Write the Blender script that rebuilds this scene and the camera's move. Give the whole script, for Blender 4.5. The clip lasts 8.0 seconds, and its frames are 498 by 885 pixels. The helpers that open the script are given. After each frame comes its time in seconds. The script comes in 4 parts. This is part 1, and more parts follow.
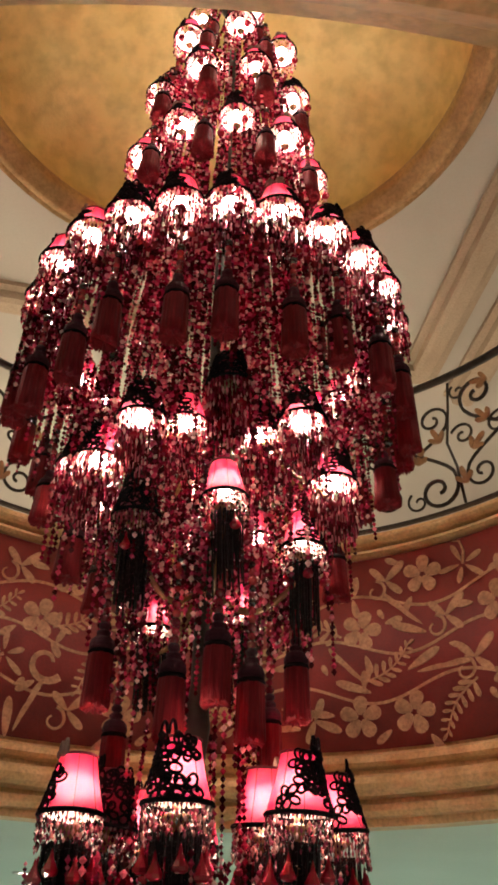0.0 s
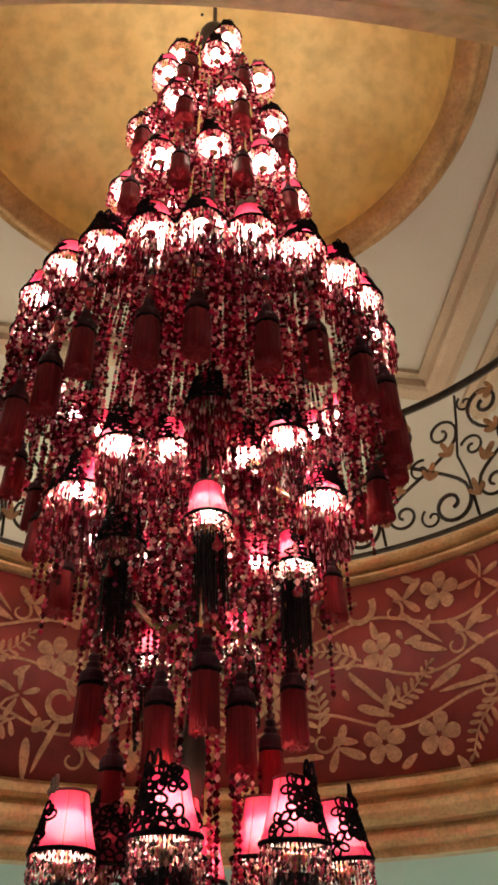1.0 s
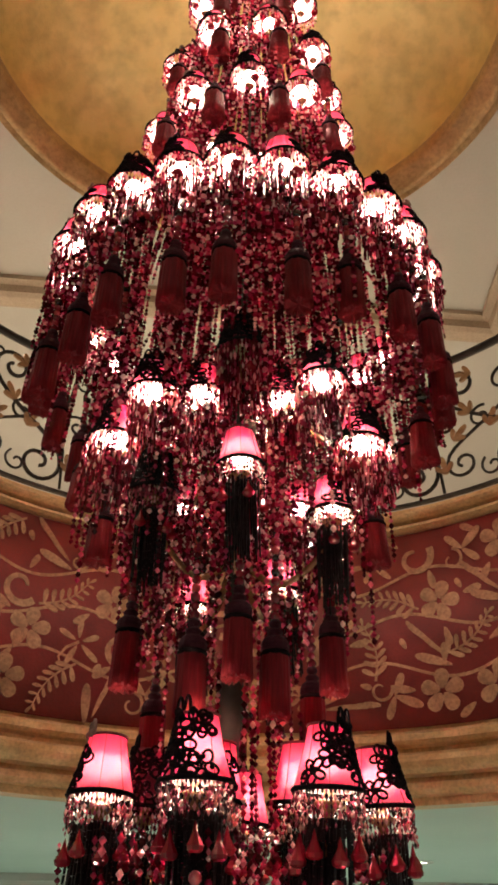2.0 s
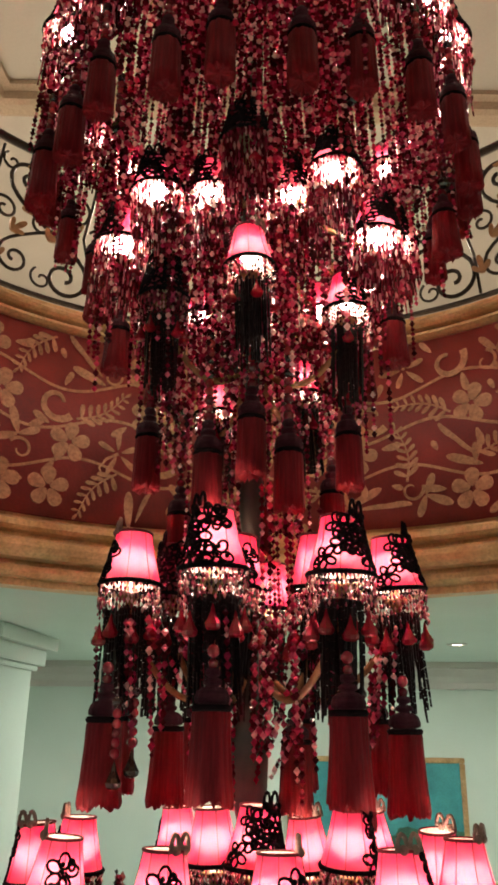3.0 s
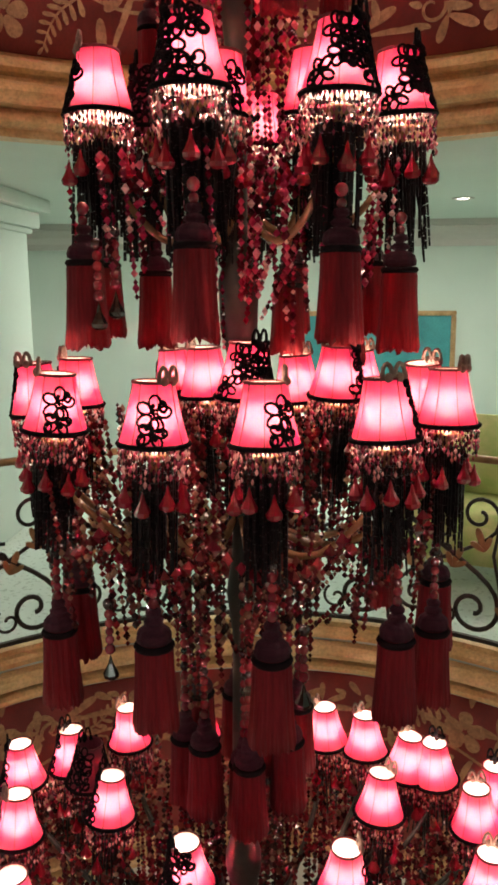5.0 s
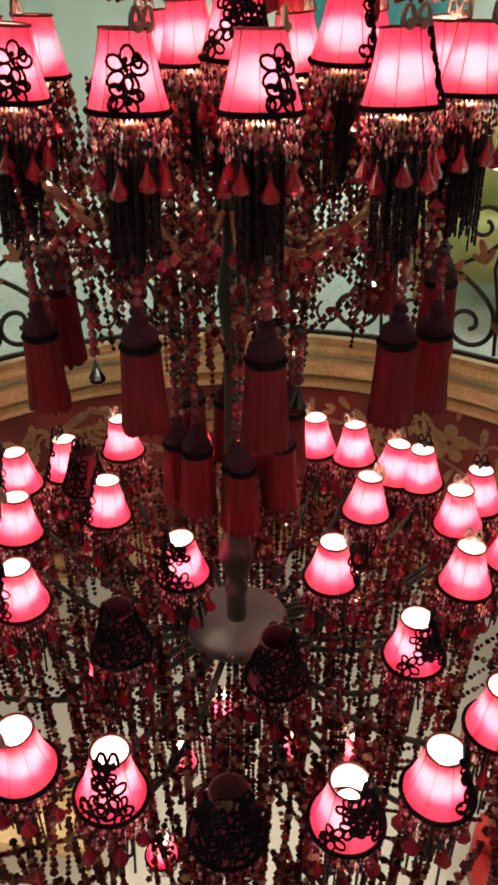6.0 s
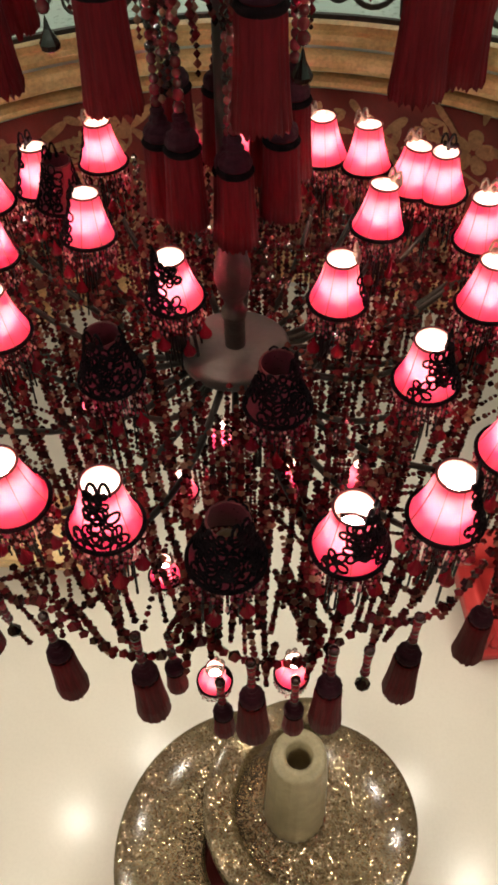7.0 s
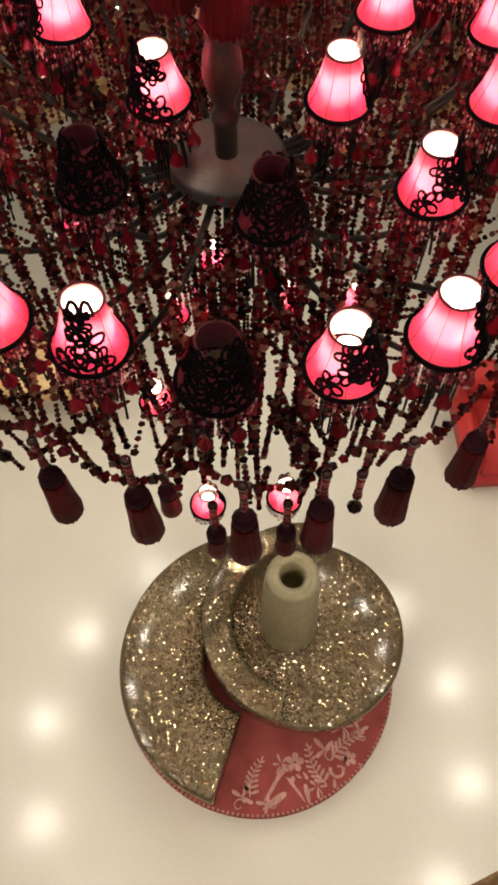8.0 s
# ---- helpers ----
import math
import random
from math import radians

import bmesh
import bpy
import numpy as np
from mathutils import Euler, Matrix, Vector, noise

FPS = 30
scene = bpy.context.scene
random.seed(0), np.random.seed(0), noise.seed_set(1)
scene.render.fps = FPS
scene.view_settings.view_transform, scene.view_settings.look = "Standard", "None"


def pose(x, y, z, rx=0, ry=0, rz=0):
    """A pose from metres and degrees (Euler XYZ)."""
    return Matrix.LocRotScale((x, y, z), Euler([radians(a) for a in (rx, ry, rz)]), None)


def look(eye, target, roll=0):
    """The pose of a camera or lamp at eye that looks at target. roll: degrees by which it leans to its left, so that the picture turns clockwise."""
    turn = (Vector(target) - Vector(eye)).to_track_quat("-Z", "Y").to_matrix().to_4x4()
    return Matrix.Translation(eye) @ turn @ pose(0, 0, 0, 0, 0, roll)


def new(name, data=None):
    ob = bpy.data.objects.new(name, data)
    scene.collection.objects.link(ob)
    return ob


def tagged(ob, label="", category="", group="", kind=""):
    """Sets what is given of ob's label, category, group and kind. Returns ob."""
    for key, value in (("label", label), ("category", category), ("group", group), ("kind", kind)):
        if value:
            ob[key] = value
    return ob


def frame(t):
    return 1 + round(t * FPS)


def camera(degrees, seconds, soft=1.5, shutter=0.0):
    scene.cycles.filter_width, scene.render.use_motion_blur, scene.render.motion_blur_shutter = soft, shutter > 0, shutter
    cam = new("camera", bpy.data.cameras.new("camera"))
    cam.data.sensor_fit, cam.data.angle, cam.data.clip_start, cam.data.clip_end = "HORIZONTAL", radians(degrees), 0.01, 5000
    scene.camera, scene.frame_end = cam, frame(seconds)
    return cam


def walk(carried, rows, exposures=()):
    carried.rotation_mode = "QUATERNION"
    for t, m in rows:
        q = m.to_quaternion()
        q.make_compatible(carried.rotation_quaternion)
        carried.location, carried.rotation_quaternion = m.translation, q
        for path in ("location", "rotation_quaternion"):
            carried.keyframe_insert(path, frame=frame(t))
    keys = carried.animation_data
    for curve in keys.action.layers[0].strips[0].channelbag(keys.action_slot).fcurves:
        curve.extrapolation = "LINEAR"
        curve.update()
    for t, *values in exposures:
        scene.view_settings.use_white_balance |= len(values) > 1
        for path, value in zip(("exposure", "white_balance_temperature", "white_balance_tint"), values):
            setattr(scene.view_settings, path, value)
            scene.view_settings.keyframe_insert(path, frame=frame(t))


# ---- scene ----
EXPOSURES = [(0, 0.12), (2.5, 0.1), (5.5, 0.2), (6.5, 0.2), (7.2, 0.12), (8, 0.0)]
cam = camera(35.0, 8.0, soft=3.1)
PATH = [
    (0, look((-0.166, -2.273, 6.854), (0.091, -0.308, 8.207), 1.2)),
    (0.5, look((-0.072, -2.255, 6.853), (0.128, -0.323, 8.262), 0.8)),
    (1, look((-0.018, -2.243, 6.845), (0.139, -0.322, 8.275), -0.8)),
    (2.3, look((0.133, -2.171, 6.866), (0.008, -0.089, 8.056), 1.7)),
    (2.5, look((0.160, -2.165, 6.862), (0.000, -0.028, 7.942), 1.3)),
    (3, look((0.184, -2.141, 6.838), (-0.019, 0.107, 7.654), 0.7)),
    (3.5, look((0.208, -2.117, 6.829), (-0.025, 0.203, 7.397), 0.4)),
    (4, look((0.211, -2.080, 6.821), (-0.023, 0.295, 7.079), 0.5)),
    (4.2, look((0.220, -2.058, 6.823), (-0.028, 0.326, 6.940), 0.4)),
    (5.3, look((0.199, -1.951, 6.770), (0.000, 0.338, 6.082), -0.4)),
    (5.5, look((0.194, -1.924, 6.758), (0.007, 0.311, 5.903), -0.3)),
    (6, look((0.191, -1.879, 6.682), (0.026, 0.186, 5.468), -0.2)),
    (6.5, look((0.158, -1.792, 6.617), (0.036, 0.013, 5.040), -0.2)),
    (7, look((0.194, -1.738, 6.509), (0.049, -0.174, 4.693), -1.5)),
    (7.5, look((0.200, -1.724, 6.462), (0.090, -0.407, 4.459), -1.4)),
    (8, look((0.203, -1.717, 6.437), (0.091, -0.564, 4.334), -1.8)),
]
walk(cam, PATH, EXPOSURES)

# ---- light ----
world = bpy.data.worlds.new("interior_dim")
scene.world = world
world.use_nodes = True
world.node_tree.nodes["Background"].inputs[0].default_value = (0.9, 0.8, 0.7, 1)
world.node_tree.nodes["Background"].inputs[1].default_value = 0.02

M = 1.2            # metres per plan unit: the plan below is drawn in units of 1.2 m
R = 1.6 * M        # radius of the round opening
FLOOR1 = 4.17 * M  # gallery floor
CEIL1 = 6.25 * M   # gallery ceiling
FLOOR2 = 7.46 * M  # upper gallery floor
CEIL2 = 9.35 * M   # upper ceiling, round the dome
CEIL0 = 3.05 * M   # ceiling of the ground floor
rng = random.Random(7)


def disc_lamp(name, x, y, z, size, watts, colour):
    data = bpy.data.lights.new(name, "AREA")
    data.shape, data.size, data.energy, data.color = "DISK", size, watts, colour
    ob = new(name, data)
    ob.matrix_world = pose(x, y, z)
    return ob


NEUTRAL = (1.0, 0.98, 0.87)
DOWN0 = [(math.cos(a) * 2.56, math.sin(a) * 2.56 - 0.4) for a in [k * math.tau / 14 - 0.07 for k in range(14)]]
# The pair at y -3.2 is unseen, added to light the chandelier's front.
DOWN1 = [(-3.4, 3.6), (-0.9, 4.6), (1.3, 4.6), (3.2, 3.6), (-1.5, -3.2), (1.5, -3.2), (-3.8, 0.5), (3.8, 0.5)]
# Assumed lamps, added with uneven powers to brighten the upper level.
UPPER_FILL = [(math.cos(a) * 4.2, math.sin(a) * 4.2) for a in [k * math.tau / 6 + 0.6 for k in range(6)]]
for x, y in DOWN0:
    disc_lamp("downlight_glow", x, y, CEIL0 - 0.012, 0.11, 17.5, (1.0, 0.92, 0.78))
for x, y in DOWN1:
    disc_lamp("downlight_glow", x, y, CEIL1 - 0.012, 0.14, 30, NEUTRAL)
for k, (x, y) in enumerate(UPPER_FILL):
    disc_lamp("downlight_glow", x, y, CEIL2 - 0.012, 0.14, (38, 135, 80, 40, 38, 38)[k], (1.0, 0.87, 0.70))


# ---- materials ----
def material(name):
    m = bpy.data.materials.new(name)
    m.use_nodes = True
    return m, m.node_tree.nodes, m.node_tree.links, m.node_tree.nodes["Principled BSDF"]


def surface(name, a, b, rough=0.5, metal=0.0, scale=6.0, bump=0.1, fine=60.0, spec=0.5, coat=0.0, stretch=(1, 1, 1), dirt=0.0):
    """Two colours mixed by coarse noise, with finer grain in colour, roughness and relief."""
    m, n, l, p = material(name)
    tc, mp = n.new("ShaderNodeTexCoord"), n.new("ShaderNodeMapping")
    mp.inputs["Scale"].default_value = stretch
    l.new(tc.outputs["Object"], mp.inputs[0])
    big, small = n.new("ShaderNodeTexNoise"), n.new("ShaderNodeTexNoise")
    big.inputs["Scale"].default_value, big.inputs["Detail"].default_value = scale, 6
    small.inputs["Scale"].default_value, small.inputs["Detail"].default_value = fine, 3
    l.new(mp.outputs[0], big.inputs[0]), l.new(mp.outputs[0], small.inputs[0])
    ramp = n.new("ShaderNodeValToRGB")
    ramp.color_ramp.elements[0].position, ramp.color_ramp.elements[1].position = 0.35, 0.68
    ramp.color_ramp.elements[0].color, ramp.color_ramp.elements[1].color = (*a, 1), (*b, 1)
    l.new(big.outputs[0], ramp.inputs[0])
    mix = n.new("ShaderNodeMix")
    mix.data_type, mix.blend_type = "RGBA", "MULTIPLY"
    mix.inputs[0].default_value = 0.25 + dirt
    l.new(ramp.outputs[0], mix.inputs[6])
    grain = n.new("ShaderNodeValToRGB")
    grain.color_ramp.elements[0].position, grain.color_ramp.elements[1].position = 0.3, 0.6
    grain.color_ramp.elements[0].color = (0.35, 0.32, 0.3, 1)
    l.new(small.outputs[0], grain.inputs[0]), l.new(grain.outputs[0], mix.inputs[7])
    l.new(mix.outputs[2], p.inputs["Base Color"])
    mr = n.new("ShaderNodeMapRange")
    mr.inputs[3].default_value, mr.inputs[4].default_value = max(rough - 0.12, 0.02), min(rough + 0.12, 1)
    l.new(small.outputs[0], mr.inputs[0]), l.new(mr.outputs[0], p.inputs["Roughness"])
    p.inputs["Metallic"].default_value = metal
    p.inputs["Specular IOR Level"].default_value = spec
    p.inputs["Coat Weight"].default_value = coat
    bp = n.new("ShaderNodeBump")
    bp.inputs["Strength"].default_value, bp.inputs["Distance"].default_value = bump, 0.01
    l.new(small.outputs[0], bp.inputs["Height"]), l.new(bp.outputs[0], p.inputs["Normal"])
    return m


def bead_material(name, colours, rough=0.08, transmission=0.0):
    """Cut beads: one of several colours for each bead."""
    m, n, l, p = material(name)
    geo, ramp = n.new("ShaderNodeNewGeometry"), n.new("ShaderNodeValToRGB")
    ramp.color_ramp.interpolation = "CONSTANT"
    el = ramp.color_ramp.elements
    el[0].color = (*colours[0], 1)
    el[1].position, el[1].color = 1 / len(colours), (*colours[1], 1)
    for k, c in enumerate(colours[2:], 2):
        e = el.new(k / len(colours))
        e.color = (*c, 1)
    l.new(geo.outputs["Random Per Island"], ramp.inputs[0]), l.new(ramp.outputs[0], p.inputs["Base Color"])
    p.inputs["Roughness"].default_value, p.inputs["Specular IOR Level"].default_value = rough, 1.0
    p.inputs["Transmission Weight"].default_value = transmission
    return m


def lit_through(m, share):
    """Cut glass that takes up the light behind it."""
    n, l = m.node_tree.nodes, m.node_tree.links
    p, out = n["Principled BSDF"], n["Material Output"]
    tr, mix = n.new("ShaderNodeBsdfTranslucent"), n.new("ShaderNodeMixShader")
    l.new(p.inputs["Base Color"].links[0].from_socket, tr.inputs[0])
    mix.inputs[0].default_value = share
    l.new(p.outputs[0], mix.inputs[1]), l.new(tr.outputs[0], mix.inputs[2]), l.new(mix.outputs[0], out.inputs[0])


def shade_fabric(name, colour, through_it, sheer=0.0, tint=(1, 1, 1), blur=0.0):
    """Pleated fabric that lets part of the bulb's light through, some of it almost straight on."""
    m, n, l, p = material(name)
    out = n["Material Output"]
    tr, mix = n.new("ShaderNodeBsdfTranslucent"), n.new("ShaderNodeMixShader")
    tc, wv, slub, mp = n.new("ShaderNodeTexCoord"), n.new("ShaderNodeTexNoise"), n.new("ShaderNodeTexNoise"), n.new("ShaderNodeMapping")
    wv.inputs["Scale"].default_value, wv.inputs["Detail"].default_value = 220, 4
    mp.inputs["Scale"].default_value = (1, 1, 0.12)
    slub.inputs["Scale"].default_value, slub.inputs["Detail"].default_value = 90, 3
    l.new(tc.outputs["Object"], wv.inputs[0]), l.new(tc.outputs["Object"], mp.inputs[0]), l.new(mp.outputs[0], slub.inputs[0])
    ramp, thread = n.new("ShaderNodeValToRGB"), n.new("ShaderNodeMath")
    thread.operation, thread.use_clamp = "ADD", True
    ramp.color_ramp.elements[0].position, ramp.color_ramp.elements[1].position = 0.75, 1.25 * 0.8
    ramp.color_ramp.elements[0].color = (*[c * 0.72 for c in colour], 1)
    ramp.color_ramp.elements[1].color = (*colour, 1)
    l.new(wv.outputs[0], thread.inputs[0]), l.new(slub.outputs[0], thread.inputs[1]), l.new(thread.outputs[0], ramp.inputs[0])
    l.new(ramp.outputs[0], tr.inputs[0]), l.new(ramp.outputs[0], p.inputs["Base Color"])
    p.inputs["Roughness"].default_value = 0.7
    mix.inputs[0].default_value = through_it
    l.new(p.outputs[0], mix.inputs[1]), l.new(tr.outputs[0], mix.inputs[2])
    weave = n.new("ShaderNodeMixShader")
    if blur:
        open_ = n.new("ShaderNodeBsdfRefraction")
        open_.inputs["Roughness"].default_value, open_.inputs["IOR"].default_value = blur, 1.6
    else:
        open_ = n.new("ShaderNodeBsdfTransparent")
    open_.inputs[0].default_value = (*tint, 1)
    weave.inputs[0].default_value = sheer
    l.new(mix.outputs[0], weave.inputs[1]), l.new(open_.outputs[0], weave.inputs[2]), l.new(weave.outputs[0], out.inputs[0])
    return m


def glow(name, colour, strength):
    m, n, l, p = material(name)
    p.inputs["Base Color"].default_value = (0.9, 0.85, 0.8, 1)
    p.inputs["Emission Color"].default_value, p.inputs["Emission Strength"].default_value = (*colour, 1), strength
    return m


GILT = surface("gilded_wood", (0.60, 0.37, 0.16), (0.82, 0.56, 0.28), 0.42, 0.1, 7, 0.2, 60, dirt=0.15)
FRAME_WOOD = surface("brown_gilt_wood", (0.42, 0.25, 0.11), (0.60, 0.39, 0.19), 0.42, 0.25, 6, 0.25, 40, dirt=0.2)
RIB = surface("tan_plaster_rib", (0.44, 0.34, 0.25), (0.52, 0.41, 0.31), 0.6, 0, 2, 0.05, 60)
# Pale stone; the reflection of the mint walls is put into its colour.
MINT_SHEEN_STONE = surface("polished_stone_with_mint_sheen", (0.48, 0.57, 0.52), (0.55, 0.63, 0.58), 0.3, 0, 1.5, 0.02, 30, dirt=-0.2)
DOME_GOLD = surface("gold_leaf", (0.68, 0.48, 0.17), (0.84, 0.66, 0.30), 0.45, 0.2, 1.3, 0.5, 9, dirt=0.12)
WALL_MINT = surface("mint_wall_paint", (0.56, 0.65, 0.58), (0.62, 0.70, 0.63), 0.7, 0, 1.2, 0.03, 90, dirt=-0.15)
CEIL_MINT = surface("mint_ceiling_paint", (0.60, 0.68, 0.61), (0.66, 0.73, 0.66), 0.7, 0, 1.0, 0.03, 70, dirt=-0.15)
CEIL_CREAM = surface("cream_ceiling_paint", (0.50, 0.47, 0.43), (0.56, 0.53, 0.49), 0.6, 0, 0.8, 0.02, 60, dirt=-0.18)
BAND_RED = surface("red_lacquered_band", (0.165, 0.015, 0.014), (0.25, 0.026, 0.021), 0.6, 0, 4, 0.15, 70)
RELIEF = surface("worn_gilt_relief", (0.34, 0.165, 0.08), (0.52, 0.285, 0.145), 0.5, 0.1, 12, 0.3, 60, dirt=0.3)
RELIEF_RED = surface("pinkish_silver_relief", (0.42, 0.19, 0.155), (0.56, 0.29, 0.235), 0.5, 0.0, 12, 0.3, 60)
MARBLE = surface("polished_cream_marble", (0.69, 0.64, 0.55), (0.74, 0.69, 0.60), 0.21, 0, 0.7, 0.0, 40, spec=0.42, dirt=-0.2)
IRON = surface("dark_wrought_iron", (0.02, 0.015, 0.013), (0.05, 0.035, 0.028), 0.4, 0.6, 20, 0.2, 120)
GILT_IRON = surface("gilded_iron_leaf", (0.24, 0.12, 0.055), (0.38, 0.21, 0.10), 0.45, 0.4, 20, 0.2, 120)
BLACK = surface("black_lace_cord", (0.005, 0.003, 0.004), (0.014, 0.008, 0.010), 0.85, 0, 30, 0.3, 300, spec=0.05)
FRINGE_BLACK = surface("black_bugle_beads", (0.006, 0.003, 0.004), (0.018, 0.006, 0.008), 0.5, 0, 40, 0.1, 200, spec=0.12)
TASSEL_RED = surface("burgundy_silk_thread", (0.112, 0.006, 0.010), (0.18, 0.010, 0.016), 0.65, 0, 14, 0.3, 90, stretch=(8, 8, 0.7), spec=0.12)
TASSEL_DARK = surface("plum_cord_head", (0.045, 0.010, 0.020), (0.085, 0.020, 0.034), 0.7, 0, 20, 0.8, 160, stretch=(1, 1, 5), spec=0.12)
TRIM_RED = surface("dark_red_braid", (0.10, 0.008, 0.014), (0.2, 0.015, 0.025), 0.7, 0, 40, 0.3, 200)
PEWTER = surface("aged_pewter_plate", (0.06, 0.05, 0.047), (0.10, 0.085, 0.08), 0.5, 0.1, 6, 0.15, 50)
BRONZE = surface("aged_bronze_rod", (0.022, 0.016, 0.014), (0.05, 0.036, 0.03), 0.5, 0.3, 12, 0.2, 60)
AMBER = surface("amber_glass_arm", (0.17, 0.07, 0.035), (0.30, 0.14, 0.07), 0.15, 0, 14, 0.1, 60, coat=0.4)
SEAT_BROWN = surface("red_sofa_fabric", (0.42, 0.02, 0.02), (0.55, 0.035, 0.03), 0.6, 0, 4, 0.2, 120)
CHAIR_GREEN = surface("floral_green_fabric", (0.42, 0.52, 0.16), (0.70, 0.60, 0.28), 0.8, 0, 7, 0.2, 150)
LEG_GOLD = surface("gilt_leg", (0.45, 0.3, 0.1), (0.6, 0.4, 0.16), 0.3, 0.7, 20, 0.1, 80)
SMOKE = surface("black_cut_glass", (0.006, 0.006, 0.006), (0.03, 0.025, 0.02), 0.06, 0, 20, 0.0, 60, spec=1.0)
VASE = surface("ribbed_olive_vase", (0.25, 0.21, 0.12), (0.36, 0.30, 0.18), 0.35, 0.1, 8, 0.2, 60, coat=0.3)
BEADS = bead_material("burgundy_and_amber_beads", [(0.22, 0.012, 0.022), (0.08, 0.01, 0.014), (0.35, 0.03, 0.04), (0.30, 0.10, 0.07), (0.14, 0.01, 0.02), (0.40, 0.22, 0.16), (0.05, 0.012, 0.018), (0.24, 0.014, 0.03)])
DARK_BEADS = bead_material("dark_wine_and_smoke_beads", [(0.15, 0.010, 0.017), (0.06, 0.008, 0.011), (0.26, 0.020, 0.028), (0.03, 0.008, 0.009), (0.10, 0.011, 0.015), (0.36, 0.16, 0.11), (0.20, 0.05, 0.04), (0.18, 0.014, 0.02), (0.05, 0.012, 0.012)], 0.08)
lit_through(DARK_BEADS, 0.45)
DARK_BEADS.node_tree.nodes["Principled BSDF"].inputs["Specular IOR Level"].default_value = 0.7
FRINGE = bead_material("rose_and_clear_crystals", [(0.42, 0.07, 0.11), (0.06, 0.007, 0.014), (0.60, 0.28, 0.28), (0.045, 0.006, 0.011), (0.26, 0.03, 0.06), (0.09, 0.009, 0.018), (0.48, 0.18, 0.17), (0.05, 0.006, 0.012), (0.30, 0.03, 0.06)], 0.06)
TEAR = bead_material("ruby_glass_drop", [(0.45, 0.02, 0.04), (0.30, 0.012, 0.03), (0.55, 0.05, 0.06)], 0.06, 0.25)
# Pinks and pale tones put lamp glow and glints into the ruby bead colours.
RUBY_BEADS = bead_material("ruby_crystals_with_glints", [(0.30, 0.015, 0.05), (0.08, 0.006, 0.014), (0.70, 0.08, 0.19), (0.05, 0.005, 0.010), (0.45, 0.03, 0.09), (0.88, 0.55, 0.56), (0.14, 0.008, 0.025), (0.55, 0.04, 0.12), (0.06, 0.005, 0.011), (0.24, 0.012, 0.04), (0.80, 0.24, 0.33), (0.10, 0.007, 0.018)], 0.05)
lit_through(RUBY_BEADS, 0.75)
lit_through(FRINGE, 0.25)
RODS = bead_material("wine_glass_rods", [(0.34, 0.025, 0.06), (0.12, 0.008, 0.02), (0.62, 0.16, 0.22), (0.05, 0.005, 0.01), (0.22, 0.014, 0.035), (0.09, 0.006, 0.014)], 0.1)
lit_through(RODS, 0.4)
# Rose glass rods for the upper lamps, with the lamps' glare in their colour.
GLARE_RODS = bead_material("rose_rods_with_glare", [(0.85, 0.34, 0.40), (0.55, 0.07, 0.14), (0.16, 0.01, 0.03), (0.82, 0.50, 0.50), (0.34, 0.03, 0.08), (0.09, 0.007, 0.015)], 0.06)
lit_through(GLARE_RODS, 0.7)
lit_through(TEAR, 0.3)
PINK = shade_fabric("pink_shade_silk", (0.84, 0.012, 0.135), 0.43, 0.13, (1.0, 0.46, 0.56), 0.68)
LINING = shade_fabric("cream_shade_lining", (0.93, 0.84, 0.78), 0.46, 0.32, (1, 0.95, 0.9), 0.5)
BOW = surface("dusty_beige_bow", (0.15, 0.085, 0.07), (0.27, 0.17, 0.14), 0.8, 0, 30, 0.3, 200)
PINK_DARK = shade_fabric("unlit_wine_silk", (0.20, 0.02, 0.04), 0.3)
BULB = glow("warm_bulb", (1.0, 0.76, 0.58), 78.0)
# Same bulbs, made stronger in the squat shades to brighten the upper tiers.
BULB_BOOSTED = glow("boosted_candle_bulb", (1.0, 0.76, 0.60), 150.0)
DOWN = glow("downlight_lens", (1.0, 0.93, 0.8), 12.0)
SCREEN_SKY = surface("painted_sea_green", (0.03, 0.20, 0.22), (0.06, 0.34, 0.36), 0.5, 0, 3, 0.1, 60)
SCREEN_LAND = surface("painted_dark_green", (0.015, 0.07, 0.05), (0.05, 0.16, 0.10), 0.5, 0, 8, 0.1, 60)


